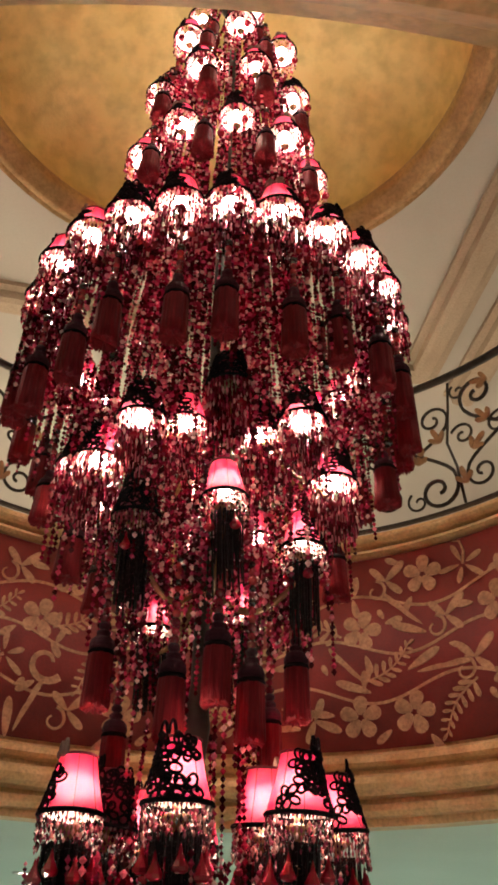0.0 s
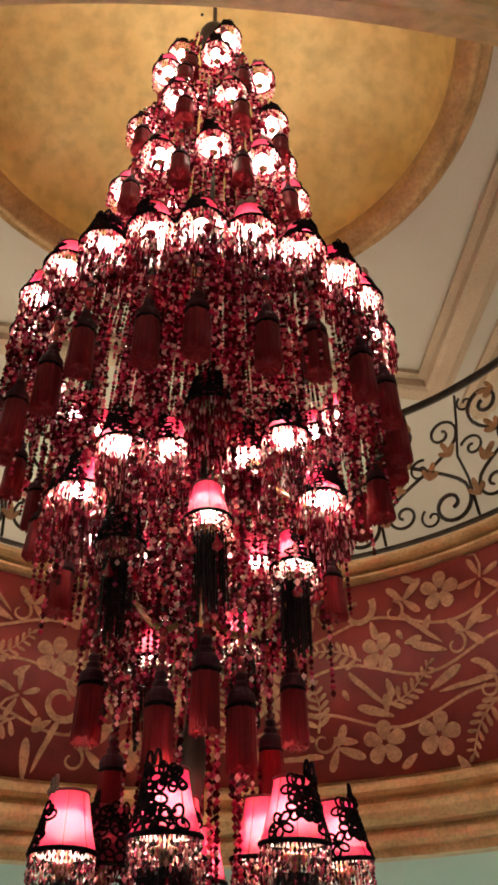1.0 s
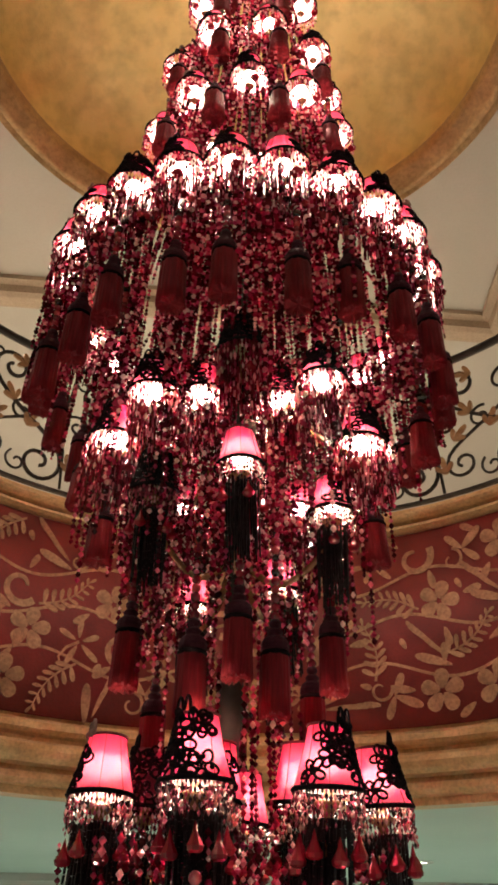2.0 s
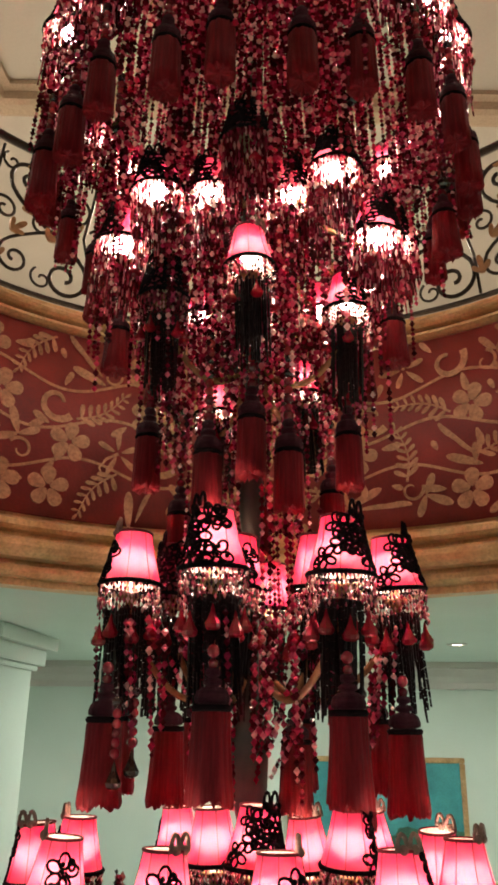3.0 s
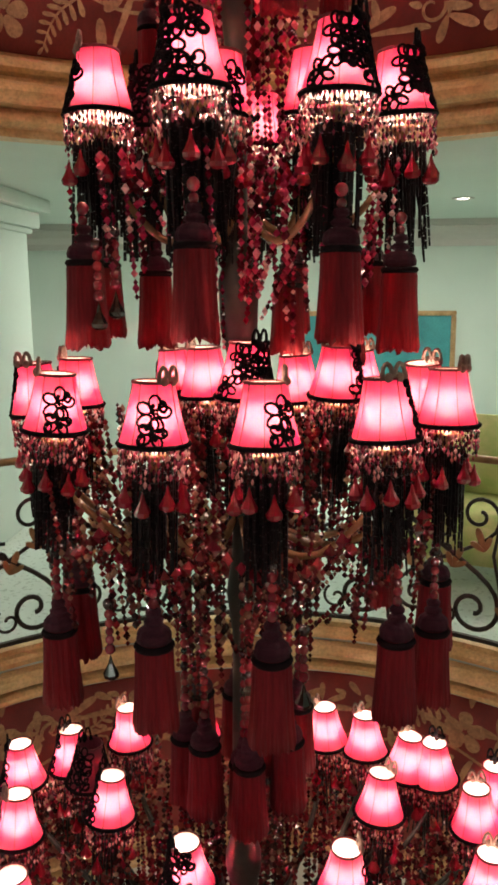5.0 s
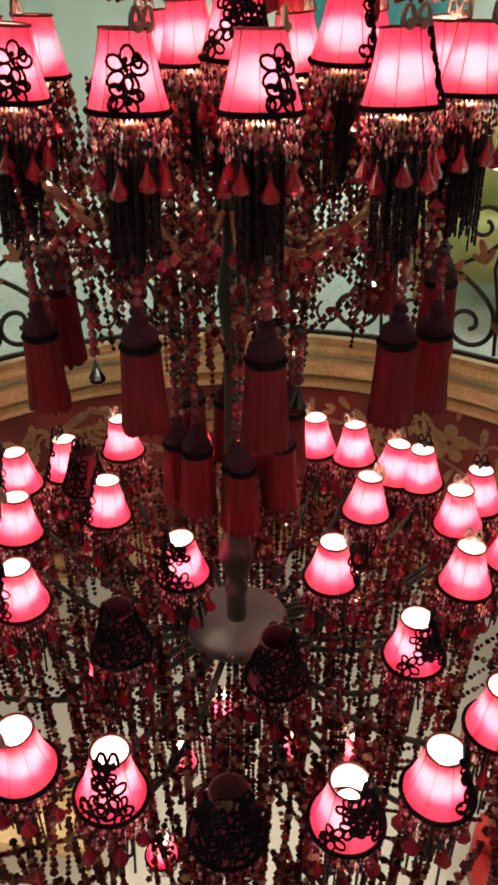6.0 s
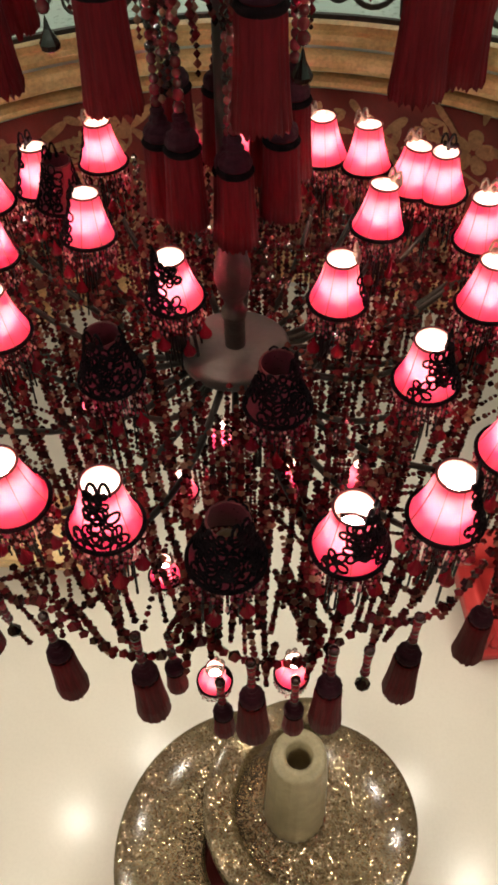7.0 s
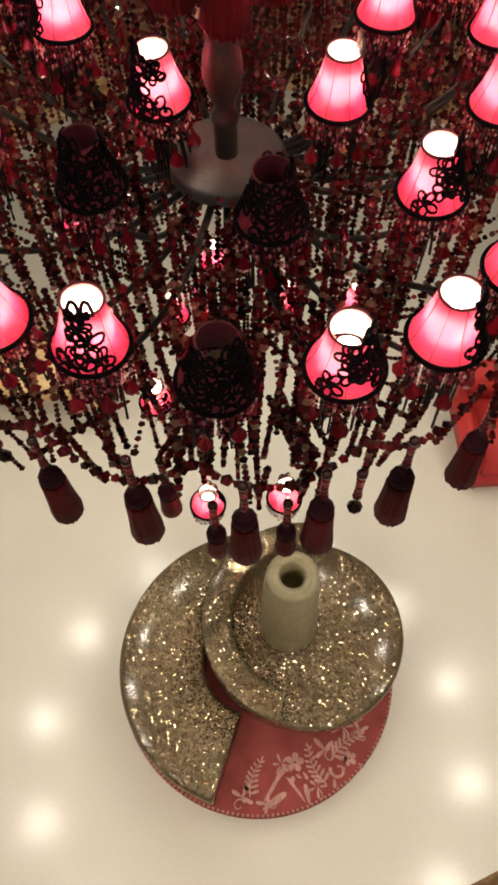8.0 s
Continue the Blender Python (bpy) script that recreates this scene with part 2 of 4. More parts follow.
def glitter():
    """Champagne sequin cloth: small flakes, each turned its own way."""
    m, n, l, p = material("champagne_sequins")
    tc, vo = n.new("ShaderNodeTexCoord"), n.new("ShaderNodeTexVoronoi")
    vo.inputs["Scale"].default_value = 98
    l.new(tc.outputs["Object"], vo.inputs[0])
    big = n.new("ShaderNodeTexNoise")
    big.inputs["Scale"].default_value = 5
    l.new(tc.outputs["Object"], big.inputs[0])
    ramp = n.new("ShaderNodeValToRGB")
    ramp.color_ramp.elements[0].color, ramp.color_ramp.elements[1].color = (0.18, 0.13, 0.075, 1), (0.31, 0.24, 0.145, 1)
    l.new(big.outputs[0], ramp.inputs[0]), l.new(ramp.outputs[0], p.inputs["Base Color"])
    p.inputs["Metallic"].default_value, p.inputs["Roughness"].default_value = 0.85, 0.14
    p.inputs["Coat Weight"].default_value, p.inputs["Coat Roughness"].default_value = 0.45, 0.14
    geo = n.new("ShaderNodeNewGeometry")
    sub, sc, add, nrm = (n.new("ShaderNodeVectorMath") for _ in range(4))
    sub.operation, sc.operation, add.operation, nrm.operation = "SUBTRACT", "SCALE", "ADD", "NORMALIZE"
    sub.inputs[1].default_value = (0.5, 0.5, 0.5)
    sc.inputs["Scale"].default_value = 0.72
    l.new(vo.outputs["Color"], sub.inputs[0]), l.new(sub.outputs[0], sc.inputs[0])
    l.new(sc.outputs[0], add.inputs[0]), l.new(geo.outputs["Normal"], add.inputs[1])
    l.new(add.outputs[0], nrm.inputs[0]), l.new(nrm.outputs[0], p.inputs["Normal"])
    return m


SEQUIN = glitter()


# ---- mesh helpers ----
def mesh_of(name, verts, faces, mat, smooth=True):
    me = bpy.data.meshes.new(name)
    me.from_pydata(verts, [], faces)
    me.materials.append(mat)
    me.polygons.foreach_set("use_smooth", [smooth] * len(me.polygons))
    me.update()
    return me


def part(name, me, parent, m=None, label=""):
    ob = new(name, me)
    ob.parent = parent
    if m is not None:
        ob.matrix_basis = m
    return tagged(ob, label) if label else ob


def thing(name, label, category, me=None, m=None, group="", kind=""):
    ob = new(name, me)
    if m is not None:
        ob.matrix_basis = m
    return tagged(ob, label, category, group, kind)


def lathe(profile, segs=48, ripple=None, closed=False, a0=0.0, a1=math.tau):
    """A turned form from (radius, height) pairs. ripple(angle, k) scales the radius."""
    whole = abs(a1 - a0 - math.tau) < 1e-6
    cols = segs if whole else segs + 1
    verts, faces = [], []
    n = len(profile)
    for s in range(cols):
        a = a0 + (a1 - a0) * s / segs
        for k, (r, z) in enumerate(profile):
            rr = r * (ripple(a, k) if ripple else 1)
            verts.append((rr * math.sin(a), -rr * math.cos(a), z))
    for s in range(segs):
        t = (s + 1) % cols
        for k in range(n if closed else n - 1):
            q = (k + 1) % n
            faces.append((s * n + k, t * n + k, t * n + q, s * n + q))
    return verts, faces


def tube(points, radius, sides=6, taper=None):
    """A round bar along points."""
    verts, faces = [], []
    pts = [Vector(p) for p in points]
    up = Vector((0.31, 0.17, 0.93)).normalized()
    for i, p in enumerate(pts):
        d = (pts[min(i + 1, len(pts) - 1)] - pts[max(i - 1, 0)]).normalized()
        e = d.cross(up)
        if e.length < 1e-4:
            e = d.cross(Vector((1, 0, 0)))
        e.normalize()
        f = d.cross(e)
        r = radius * (taper(i / (len(pts) - 1)) if taper else 1)
        for k in range(sides):
            a = k * math.tau / sides
            verts.append(tuple(p + e * (r * math.cos(a)) + f * (r * math.sin(a))))
    for i in range(len(pts) - 1):
        for k in range(sides):
            j = (k + 1) % sides
            faces.append((i * sides + k, i * sides + j, (i + 1) * sides + j, (i + 1) * sides + k))
    faces.append(tuple(range(sides - 1, -1, -1)))
    b = (len(pts) - 1) * sides
    faces.append(tuple(range(b, b + sides)))
    return verts, faces


def join(*pieces):
    verts, faces = [], []
    for v, f in pieces:
        o = len(verts)
        verts += v
        faces += [tuple(i + o for i in q) for q in f]
    return verts, faces


def moved(piece, m):
    v, f = piece
    return [tuple(m @ Vector(p)) for p in v], f


def box(x0, y0, z0, x1, y1, z1, bevel=0.0):
    bm = bmesh.new()
    bmesh.ops.create_cube(bm, size=1)
    for v in bm.verts:
        v.co = ((x0 + x1) / 2 + v.co.x * (x1 - x0), (y0 + y1) / 2 + v.co.y * (y1 - y0), (z0 + z1) / 2 + v.co.z * (z1 - z0))
    if bevel:
        bmesh.ops.bevel(bm, geom=bm.edges[:], offset=bevel, segments=2, affect="EDGES")
    verts = [tuple(v.co) for v in bm.verts]
    bm.verts.index_update()
    faces = [tuple(v.index for v in f.verts) for f in bm.faces]
    bm.free()
    return verts, faces


def bead(x, y, z, r, h, sides=5):
    """A cut bead: two pyramids on one girdle."""
    verts = [(x, y, z + h), (x, y, z - h)]
    t = rng.random() * 6
    for k in range(sides):
        a = t + k * math.tau / sides
        verts.append((x + r * math.cos(a), y + r * math.sin(a), z))
    faces = []
    for k in range(sides):
        j = (k + 1) % sides
        faces += [(0, 2 + k, 2 + j), (1, 2 + j, 2 + k)]
    return verts, faces


def beads(name, places, mat):
    verts, faces = [], []
    for x, y, z, r, h in places:
        v, f = bead(x, y, z, r, h)
        o = len(verts)
        verts += v
        faces += [tuple(i + o for i in q) for q in f]
    return mesh_of(name, verts, faces, mat, False)


def polar(radius, degrees, z):
    """A place by its angle from the side that faces the viewer's gallery, turning towards +x."""
    a = radians(degrees)
    return radius * math.sin(a), -radius * math.cos(a), z


# ---- the round hall ----
def ring_slab(name, label, inner, outer, z0, z1, mat, kind="structure"):
    me = mesh_of(name, *lathe([(inner, z0), (outer, z0), (outer, z1), (inner, z1)], 96, closed=True), mat, False)
    return thing(name, label, name.split("_")[0], me, kind=kind)


OUT = 7.4
ground = thing("floor", "polished cream marble floor of the lobby", "floor",
               mesh_of("floor", *box(-OUT, -OUT, -0.2, OUT, OUT, 0.0), MARBLE, False), kind="structure")
ring_slab("ceiling_lobby", "plain cream ceiling of the lobby round the opening", R + 0.20, OUT * 1.4, CEIL0, CEIL0 + 0.2, CEIL_CREAM)
ring_slab("floor_gallery", "polished stone floor of the round gallery, tinted with the mint walls' reflection", R + 0.05, OUT * 1.4, FLOOR1 - 0.30, FLOOR1 - 0.01, MINT_SHEEN_STONE)
ring_slab("ceiling_gallery", "pale mint painted ceiling of the gallery", R + 0.20, OUT * 1.4, CEIL1, CEIL1 + 0.2, CEIL_MINT)
# Unseen floor, made pale marble so that it bounces light to the ceiling.
ring_slab("floor_upper", "unseen floor of the upper gallery, pale marble to bounce light upward", R + 0.05, OUT * 1.4, FLOOR2 - 0.30, FLOOR2 - 0.01, MARBLE)
DOME_R = 1.47
DOME_AT = pose(-0.08, 0.15, 0)
me = mesh_of("ceiling_upper", *lathe([(DOME_R + 0.06, CEIL2), (OUT * 1.4, CEIL2), (OUT * 1.4, CEIL2 + 0.2), (DOME_R + 0.06, CEIL2 + 0.2)], 96, closed=True), CEIL_CREAM, False)
thing("ceiling_upper", "smooth cream ceiling round a golden dome", "ceiling", me, DOME_AT, kind="structure")


def dome():
    prof = [(DOME_R * math.cos(a), CEIL2 + 0.12 + 0.62 * math.sin(a)) for a in [k * math.pi / 2 / 14 for k in range(15)]]
    prof = [(DOME_R, CEIL2 + 0.02)] + prof
    prof[-1] = (0.01, prof[-1][1])
    return mesh_of("dome", *lathe(prof, 96), DOME_GOLD)


thing("ceiling_dome", "shallow dome covered in patchy gold leaf", "dome", dome(), DOME_AT, kind="structure")
ring_prof = [(0.16, 0.01), (0.17, -0.03), (0.135, -0.055), (0.12, -0.035), (0.10, -0.04), (0.07, -0.075), (0.03, -0.07), (0.015, -0.04), (-0.02, -0.03), (-0.03, 0.02), (-0.01, 0.05)]
thing("trim_dome", "carved and gilded ring moulding round the dome", "moulding",
             mesh_of("dome_moulding", *lathe([(DOME_R + 0.01 + r * 0.95, CEIL2 + z * 1.7) for r, z in ring_prof], 128), FRAME_WOOD), DOME_AT, kind="structure")


def band(name, z0, z1, label):
    return thing(name, label, "wall", mesh_of(name, *lathe([(R + 0.03, z0), (R + 0.03, z1), (R + 0.19, z1), (R + 0.19, z0)], 128, closed=True), BAND_RED), kind="structure")


def moulding(name, z0, z1, label, flip=False):
    """A stepped cornice that runs round the opening."""
    h = z1 - z0
    prof = [(0.19, 0.0), (0.03, 0.0), (0.03, 0.10), (0.0, 0.12), (-0.02, 0.18), (-0.02, 0.26), (0.012, 0.28), (0.012, 0.34), (-0.05, 0.36), (-0.075, 0.42), (-0.085, 0.50), (-0.075, 0.58), (-0.05, 0.63), (0.012, 0.65), (0.012, 0.72), (-0.03, 0.74), (-0.055, 0.79), (-0.055, 0.87), (-0.03, 0.92), (0.02, 0.94), (0.02, 1.0), (0.19, 1.0)]
    if flip:
        prof = [(r, 1 - t) for r, t in prof]
    return thing(name, label, "moulding", mesh_of(name, *lathe([(R + 0.045 + r * (1 if r < 0.1 else 0.75), z0 + t * h) for r, t in prof], 240), GILT, False), kind="structure")


band_up = band("wall_band_upper", 6.515 * M, 7.36 * M, "deep red curved fascia with raised gilt flowers")
band_low = band("wall_band_lower", CEIL0 + 0.22, 3.99 * M, "deep red curved fascia with raised gilt flowers")
moulding("trim_cornice_upper", CEIL1 - 0.03, 6.515 * M, "gilded stepped wooden cornice under the red fascia")
moulding("trim_ledge_upper", 7.36 * M, FLOOR2 + 0.06, "gilded wooden ledge that carries the balustrade", True)
moulding("trim_ledge_gallery", 3.99 * M, FLOOR1 + 0.06, "gilded wooden ledge that carries the balustrade", True)
moulding("trim_cornice_lobby", CEIL0 - 0.03, CEIL0 + 0.22, "gilded stepped wooden cornice under the red fascia")
for tag_, z0, z1, mat in (("lobby", 0.0, CEIL0, CEIL_CREAM), ("gallery", FLOOR1 - 0.01, CEIL1, WALL_MINT), ("upper", FLOOR2 - 0.01, CEIL2, CEIL_CREAM)):
    w = 6.6
    for side, (x0, y0, x1, y1) in (("north", (-w, w, w, w + 0.2)), ("south", (-w, -w - 0.2, w, -w)), ("east", (w, -w, w + 0.2, w)), ("west", (-w - 0.2, -w, -w, w))):
        thing("wall_%s_%s" % (tag_, side), "plain painted wall of the %s" % tag_, "wall", mesh_of("wall", *box(x0, y0, z0 + 0.001, x1, y1, z1 - 0.001), mat, False), kind="structure")


def cornice_run(name, z, mat, length, depth, m):
    prof = [(0, 0), (0, -0.26), (0.04, -0.26), (0.05, -0.20), (0.12, -0.14), (0.15, -0.07), (0.20, -0.06), (0.20, 0)]
    verts = [(x * length / 2, -d, z + h) for x in (-1, 1) for d, h in prof]
    n = len(prof)
    faces = [(k, (k + 1) % n, n + (k + 1) % n, n + k) for k in range(n)]
    return thing(name, "stepped plaster cornice along the wall", "cornice", mesh_of(name, verts, faces, mat, False), m, kind="structure")


cornice_run("trim_cornice_north", CEIL1, CEIL_CREAM, 13.0, 0.14, pose(0, 6.6, -0.001))


def pillar(name, x0, y0, x1, y1):
    ob = thing(name, "square mint painted pillar with a stepped capital", "pillar",
               mesh_of("pillar", *box(x0, y0, FLOOR1 - 0.01, x1, y1, CEIL1 - 0.001, 0.01), WALL_MINT, False), kind="structure")
    e = [(0.035, 0.26, 0.22), (0.08, 0.22, 0.10), (0.15, 0.10, 0.0)]
    part("capital", mesh_of("capital", *join(*[box(x0 - d, y0 - d, CEIL1 - a, x1 + d, y1 + d, CEIL1 - b - 0.002, 0.008) for d, a, b in e]), CEIL_MINT, False), ob)


pillar("pillar", -3.00, 3.25, -2.08, 4.15)


def beam(name, pts):
    """A plaster rib across the upper ceiling."""
    p, q = Vector(pts[0]), Vector(pts[1])
    d = (q - p).normalized()
    e = Vector((-d.y, d.x, 0))
    prof = [(-0.16, 0), (-0.16, -0.04), (-0.10, -0.05), (-0.09, -0.11), (-0.05, -0.13), (0.05, -0.13), (0.09, -0.11), (0.10, -0.05), (0.16, -0.04), (0.16, 0)]
    verts = [tuple(o + e * a + Vector((0, 0, h))) for o in (p, q) for a, h in prof]
    n = len(prof)
    thing(name, "plaster rib moulding on the upper ceiling", "moulding",
          mesh_of(name, verts, [(k, (k + 1) % n, n + (k + 1) % n, n + k) for k in range(n)], RIB, False), kind="structure")


zc = CEIL2 - 0.002
for k, seg in enumerate([((-2.1, 2.30, zc), (1.90, 2.72, zc)), ((1.95, 2.76, zc - 0.003), (1.95, -2.4, zc - 0.003)), ((-2.12, 2.34, zc - 0.003), (-2.2, -2.4, zc - 0.003)), ((2.42, 3.0, zc), (2.42, -2.4, zc))]):
    beam("trim_rib_%d" % (k + 1), seg)


def downlight(x, y, z):
    ob = thing("downlight", "small round recessed downlight with a pale rim", "downlight",
               mesh_of("downlight_rim", *lathe([(0.055, -0.002), (0.062, -0.010), (0.082, -0.008), (0.088, 0.0)], 24), CEIL_CREAM), pose(x, y, z), "ceiling downlights")
    part("lens", mesh_of("lens", *lathe([(0.001, -0.003), (0.055, -0.003)], 24), DOWN), ob)


for x, y in DOWN0:
    downlight(x, y, CEIL0)
for x, y in DOWN1:
    downlight(x, y, CEIL1)
for x, y in UPPER_FILL:
    downlight(x, y, CEIL2)


# ---- raised flowers on the fascia ----
def bent(pts, thick=0.007, inner=R, grow=1.0):
    """A flat outline laid on the inner face of the fascia, with its own thickness."""
    n = len(pts)
    verts = []
    for d in (0.0, thick):
        for u, v in pts:
            u, v = u * grow, v * grow
            a = u / inner
            rr = inner - d + 0.001
            verts.append((rr * math.sin(a), -rr * math.cos(a), v))
    faces = [tuple(range(n, 2 * n))]
    faces += [(k, (k + 1) % n, n + (k + 1) % n, n + k) for k in range(n)]
    return verts, faces


def petal(cx, cy, angle, length, width, n=14):
    out = []
    for k in range(n):
        t = k * math.tau / n
        x, y = length * (0.5 + 0.5 * math.cos(t)), width * math.sin(t) * (0.75 + 0.25 * math.cos(t))
        out.append((cx + x * math.cos(angle) - y * math.sin(angle), cy + x * math.sin(angle) + y * math.cos(angle)))
    return out


def ribbon(points, width):
    left, right = [], []
    for i, (x, y) in enumerate(points):
        (ax, ay), (bx, by) = points[max(i - 1, 0)], points[min(i + 1, len(points) - 1)]
        d = math.hypot(bx - ax, by - ay) or 1
        w = width * (1 - 0.6 * i / len(points))
        left.append((x - (by - ay) / d * w, y + (bx - ax) / d * w))
        right.append((x + (by - ay) / d * w, y - (bx - ax) / d * w))
    pieces = []
    for i in range(len(points) - 1):
        pieces.append([right[i], right[i + 1], left[i + 1], left[i]])
    return pieces


def curl(cx, cy, r, turns, start, grow=0.3):
    return [(cx + r * (1 - (1 - grow) * t) * math.cos(start + turns * math.tau * t), cy + r * (1 - (1 - grow) * t) * math.sin(start + turns * math.tau * t)) for t in [k / 18 for k in range(19)]]


def turned(ps, angle):
    c, d = math.cos(angle), math.sin(angle)
    return [[(x * c - y * d, x * d + y * c) for x, y in p] for p in ps]


def frond(length, leaflets, bend, width):
    """A curved stem with paired leaflets that shrink to the tip."""
    stem_ = [(length * (k / 12 - 0.5), bend * math.sin(math.pi * k / 12)) for k in range(13)]
    ps = ribbon(stem_, 0.006)
    for k in range(leaflets):
        t = (k + 0.6) / leaflets
        x, y = length * (t - 0.5), bend * math.sin(math.pi * t)
        ln = width * (1 - 0.55 * t)
        ps += [petal(x, y, 0.95, ln, ln * 0.21), petal(x, y, -0.95, ln, ln * 0.21)]
    return ps + [petal(length * 0.5, 0, 0, width * 0.5, width * 0.12)]


def outlines(kind_):
    """Flat outlines of one ornament, about a quarter of a metre across."""
    ps = []
    if kind_ == "flower":
        for k in range(5):
            ps.append(petal(0.012 * math.cos(k * math.tau / 5 + 0.3), 0.012 * math.sin(k * math.tau / 5 + 0.3), k * math.tau / 5 + 0.3, 0.098, 0.047))
        ps += [petal(0.10, -0.10, -0.9, 0.10, 0.024), petal(-0.10, -0.09, -2.4, 0.10, 0.026)]
    elif kind_ == "frond":
        ps += frond(0.30, 7, 0.035, 0.085)
    elif kind_ == "curl":
        ps += ribbon(curl(0, 0, 0.10, 0.85, 2.4, 0.35), 0.020) + [petal(-0.09, -0.06, -2.0, 0.11, 0.026), petal(0.10, 0.05, 0.6, 0.09, 0.022)]
    elif kind_ == "leaf":
        ps += [petal(0, 0, 1.0, 0.15, 0.030), petal(0, 0, 2.5, 0.12, 0.026), petal(0, 0, -0.6, 0.12, 0.026)]
        ps += ribbon(curl(-0.04, -0.07, 0.065, 0.9, 0.3), 0.009)
    elif kind_ == "sprig":
        ps += [petal(0.02 * math.cos(a), 0.02 * math.sin(a), a, ln, 0.020) for a, ln in ((0.2, 0.10), (1.3, 0.12), (2.5, 0.09), (3.6, 0.12), (4.9, 0.11))]
        ps += ribbon([(0.0, 0.0), (0.05, -0.05), (0.07, -0.11), (0.04, -0.15)], 0.008)
    else:
        for k in range(6):
            ps.append(petal(-0.13 + 0.036 * k, -0.03 + 0.018 * k, 0.5 + 0.06 * k, 0.16 - 0.014 * k, 0.0155))
        ps += [petal(-0.16, -0.07, 0.12, 0.20, 0.030), petal(0.09, -0.02, 0.9, 0.06, 0.02)]
    return ps


def motif(kind_, angle, inner):
    ps = turned(outlines(kind_), angle)
    return mesh_of("relief_" + kind_, *join(*[bent(p, 0.007 + 0.001 * (i % 3), inner) for i, p in enumerate(ps)]), RELIEF, False)


KINDS = ["flower", "frond", "curl", "leaf", "flower", "sprig", "plume", "frond"]
MOTIF = {(k, t): motif(k, t * 1.15 - 0.9, R + 0.03) for k in sorted(set(KINDS)) for t in range(4)}


def dress(parent, z0, z1, rows):
    """Flowers, fronds, leaves and scrolls over the whole fascia, loosely in rows, on winding stems."""
    h = (z1 - z0) / rows
    n = 48
    for r in range(rows):
        for c in range(n):
            k = KINDS[(c * 3 + r * 2 + (c // 5) * (r + 1)) % 8]
            lift = 0.0 if r in (0, rows - 1) else rng.uniform(-0.03, 0.03)
            part(k, MOTIF[k, rng.randrange(4)], parent, pose(0, 0, z0 + (r + 0.5) * h + lift, 0, 0, 360 / n * (c + 0.5 * (r % 2)) + rng.uniform(-1.2, 1.2)))
    for r in range(rows - 1):
        quads = []
        for k in range(360):
            u0, u1 = k * math.tau * (R + 0.03) / 360, (k + 1) * math.tau * (R + 0.03) / 360
            v0, v1 = (z0 + (r + 1) * h + 0.055 * math.sin(math.radians(d * 14 + 70 * r)) for d in (k, k + 1))
            quads.append(bent([(u0, v0 - 0.008), (u1, v1 - 0.008), (u1, v1 + 0.008), (u0, v0 + 0.008)], 0.005, R + 0.03))
        part("vine", mesh_of("vine", *join(*quads), RELIEF, False), parent, label="winding gilt stem")


dress(band_up, 6.515 * M + 0.03, 7.36 * M - 0.03, 4)
dress(band_low, CEIL0 + 0.25, 3.99 * M - 0.03, 3)
for k in range(40):
    part("plume" if k % 2 else "leaf", MOTIF["plume" if k % 2 else "leaf", k % 4], band_low, pose(0, 0, 3.84 * M + 0.03 * (k % 3), 0, 0, 9 * k + 2))


# ---- balustrades ----
def bow(u, v, radius):
    a = u / radius
    return radius * math.sin(a), -radius * math.cos(a), v


def spiral(cx, cy, r, a0, turns, n=26):
    """From the rim of a volute in to its eye."""
    return [(cx + r * (1 - 0.82 * t) * math.cos(a0 + turns * math.tau * t), cy + r * (1 - 0.82 * t) * math.sin(a0 + turns * math.tau * t)) for t in [k / n for k in range(n + 1)]]


def s_scroll(x0, y0, x1, y1, r0, r1, turn):
    """Two volutes joined by one sweeping bar."""
    low = spiral(x0, y0, r0, math.pi / 2 + turn * 1.2, turn * 1.25)
    high = spiral(x1, y1, r1, -math.pi / 2 + turn * 1.2, turn * 1.25)
    (ax, ay), (bx, by) = low[0], high[0]
    mid = []
    for k in range(1, 10):
        t = k / 10
        s = t * t * (3 - 2 * t)
        mid.append((ax + (bx - ax) * s, ay + (by - ay) * t))
    return low[::-1] + mid + high


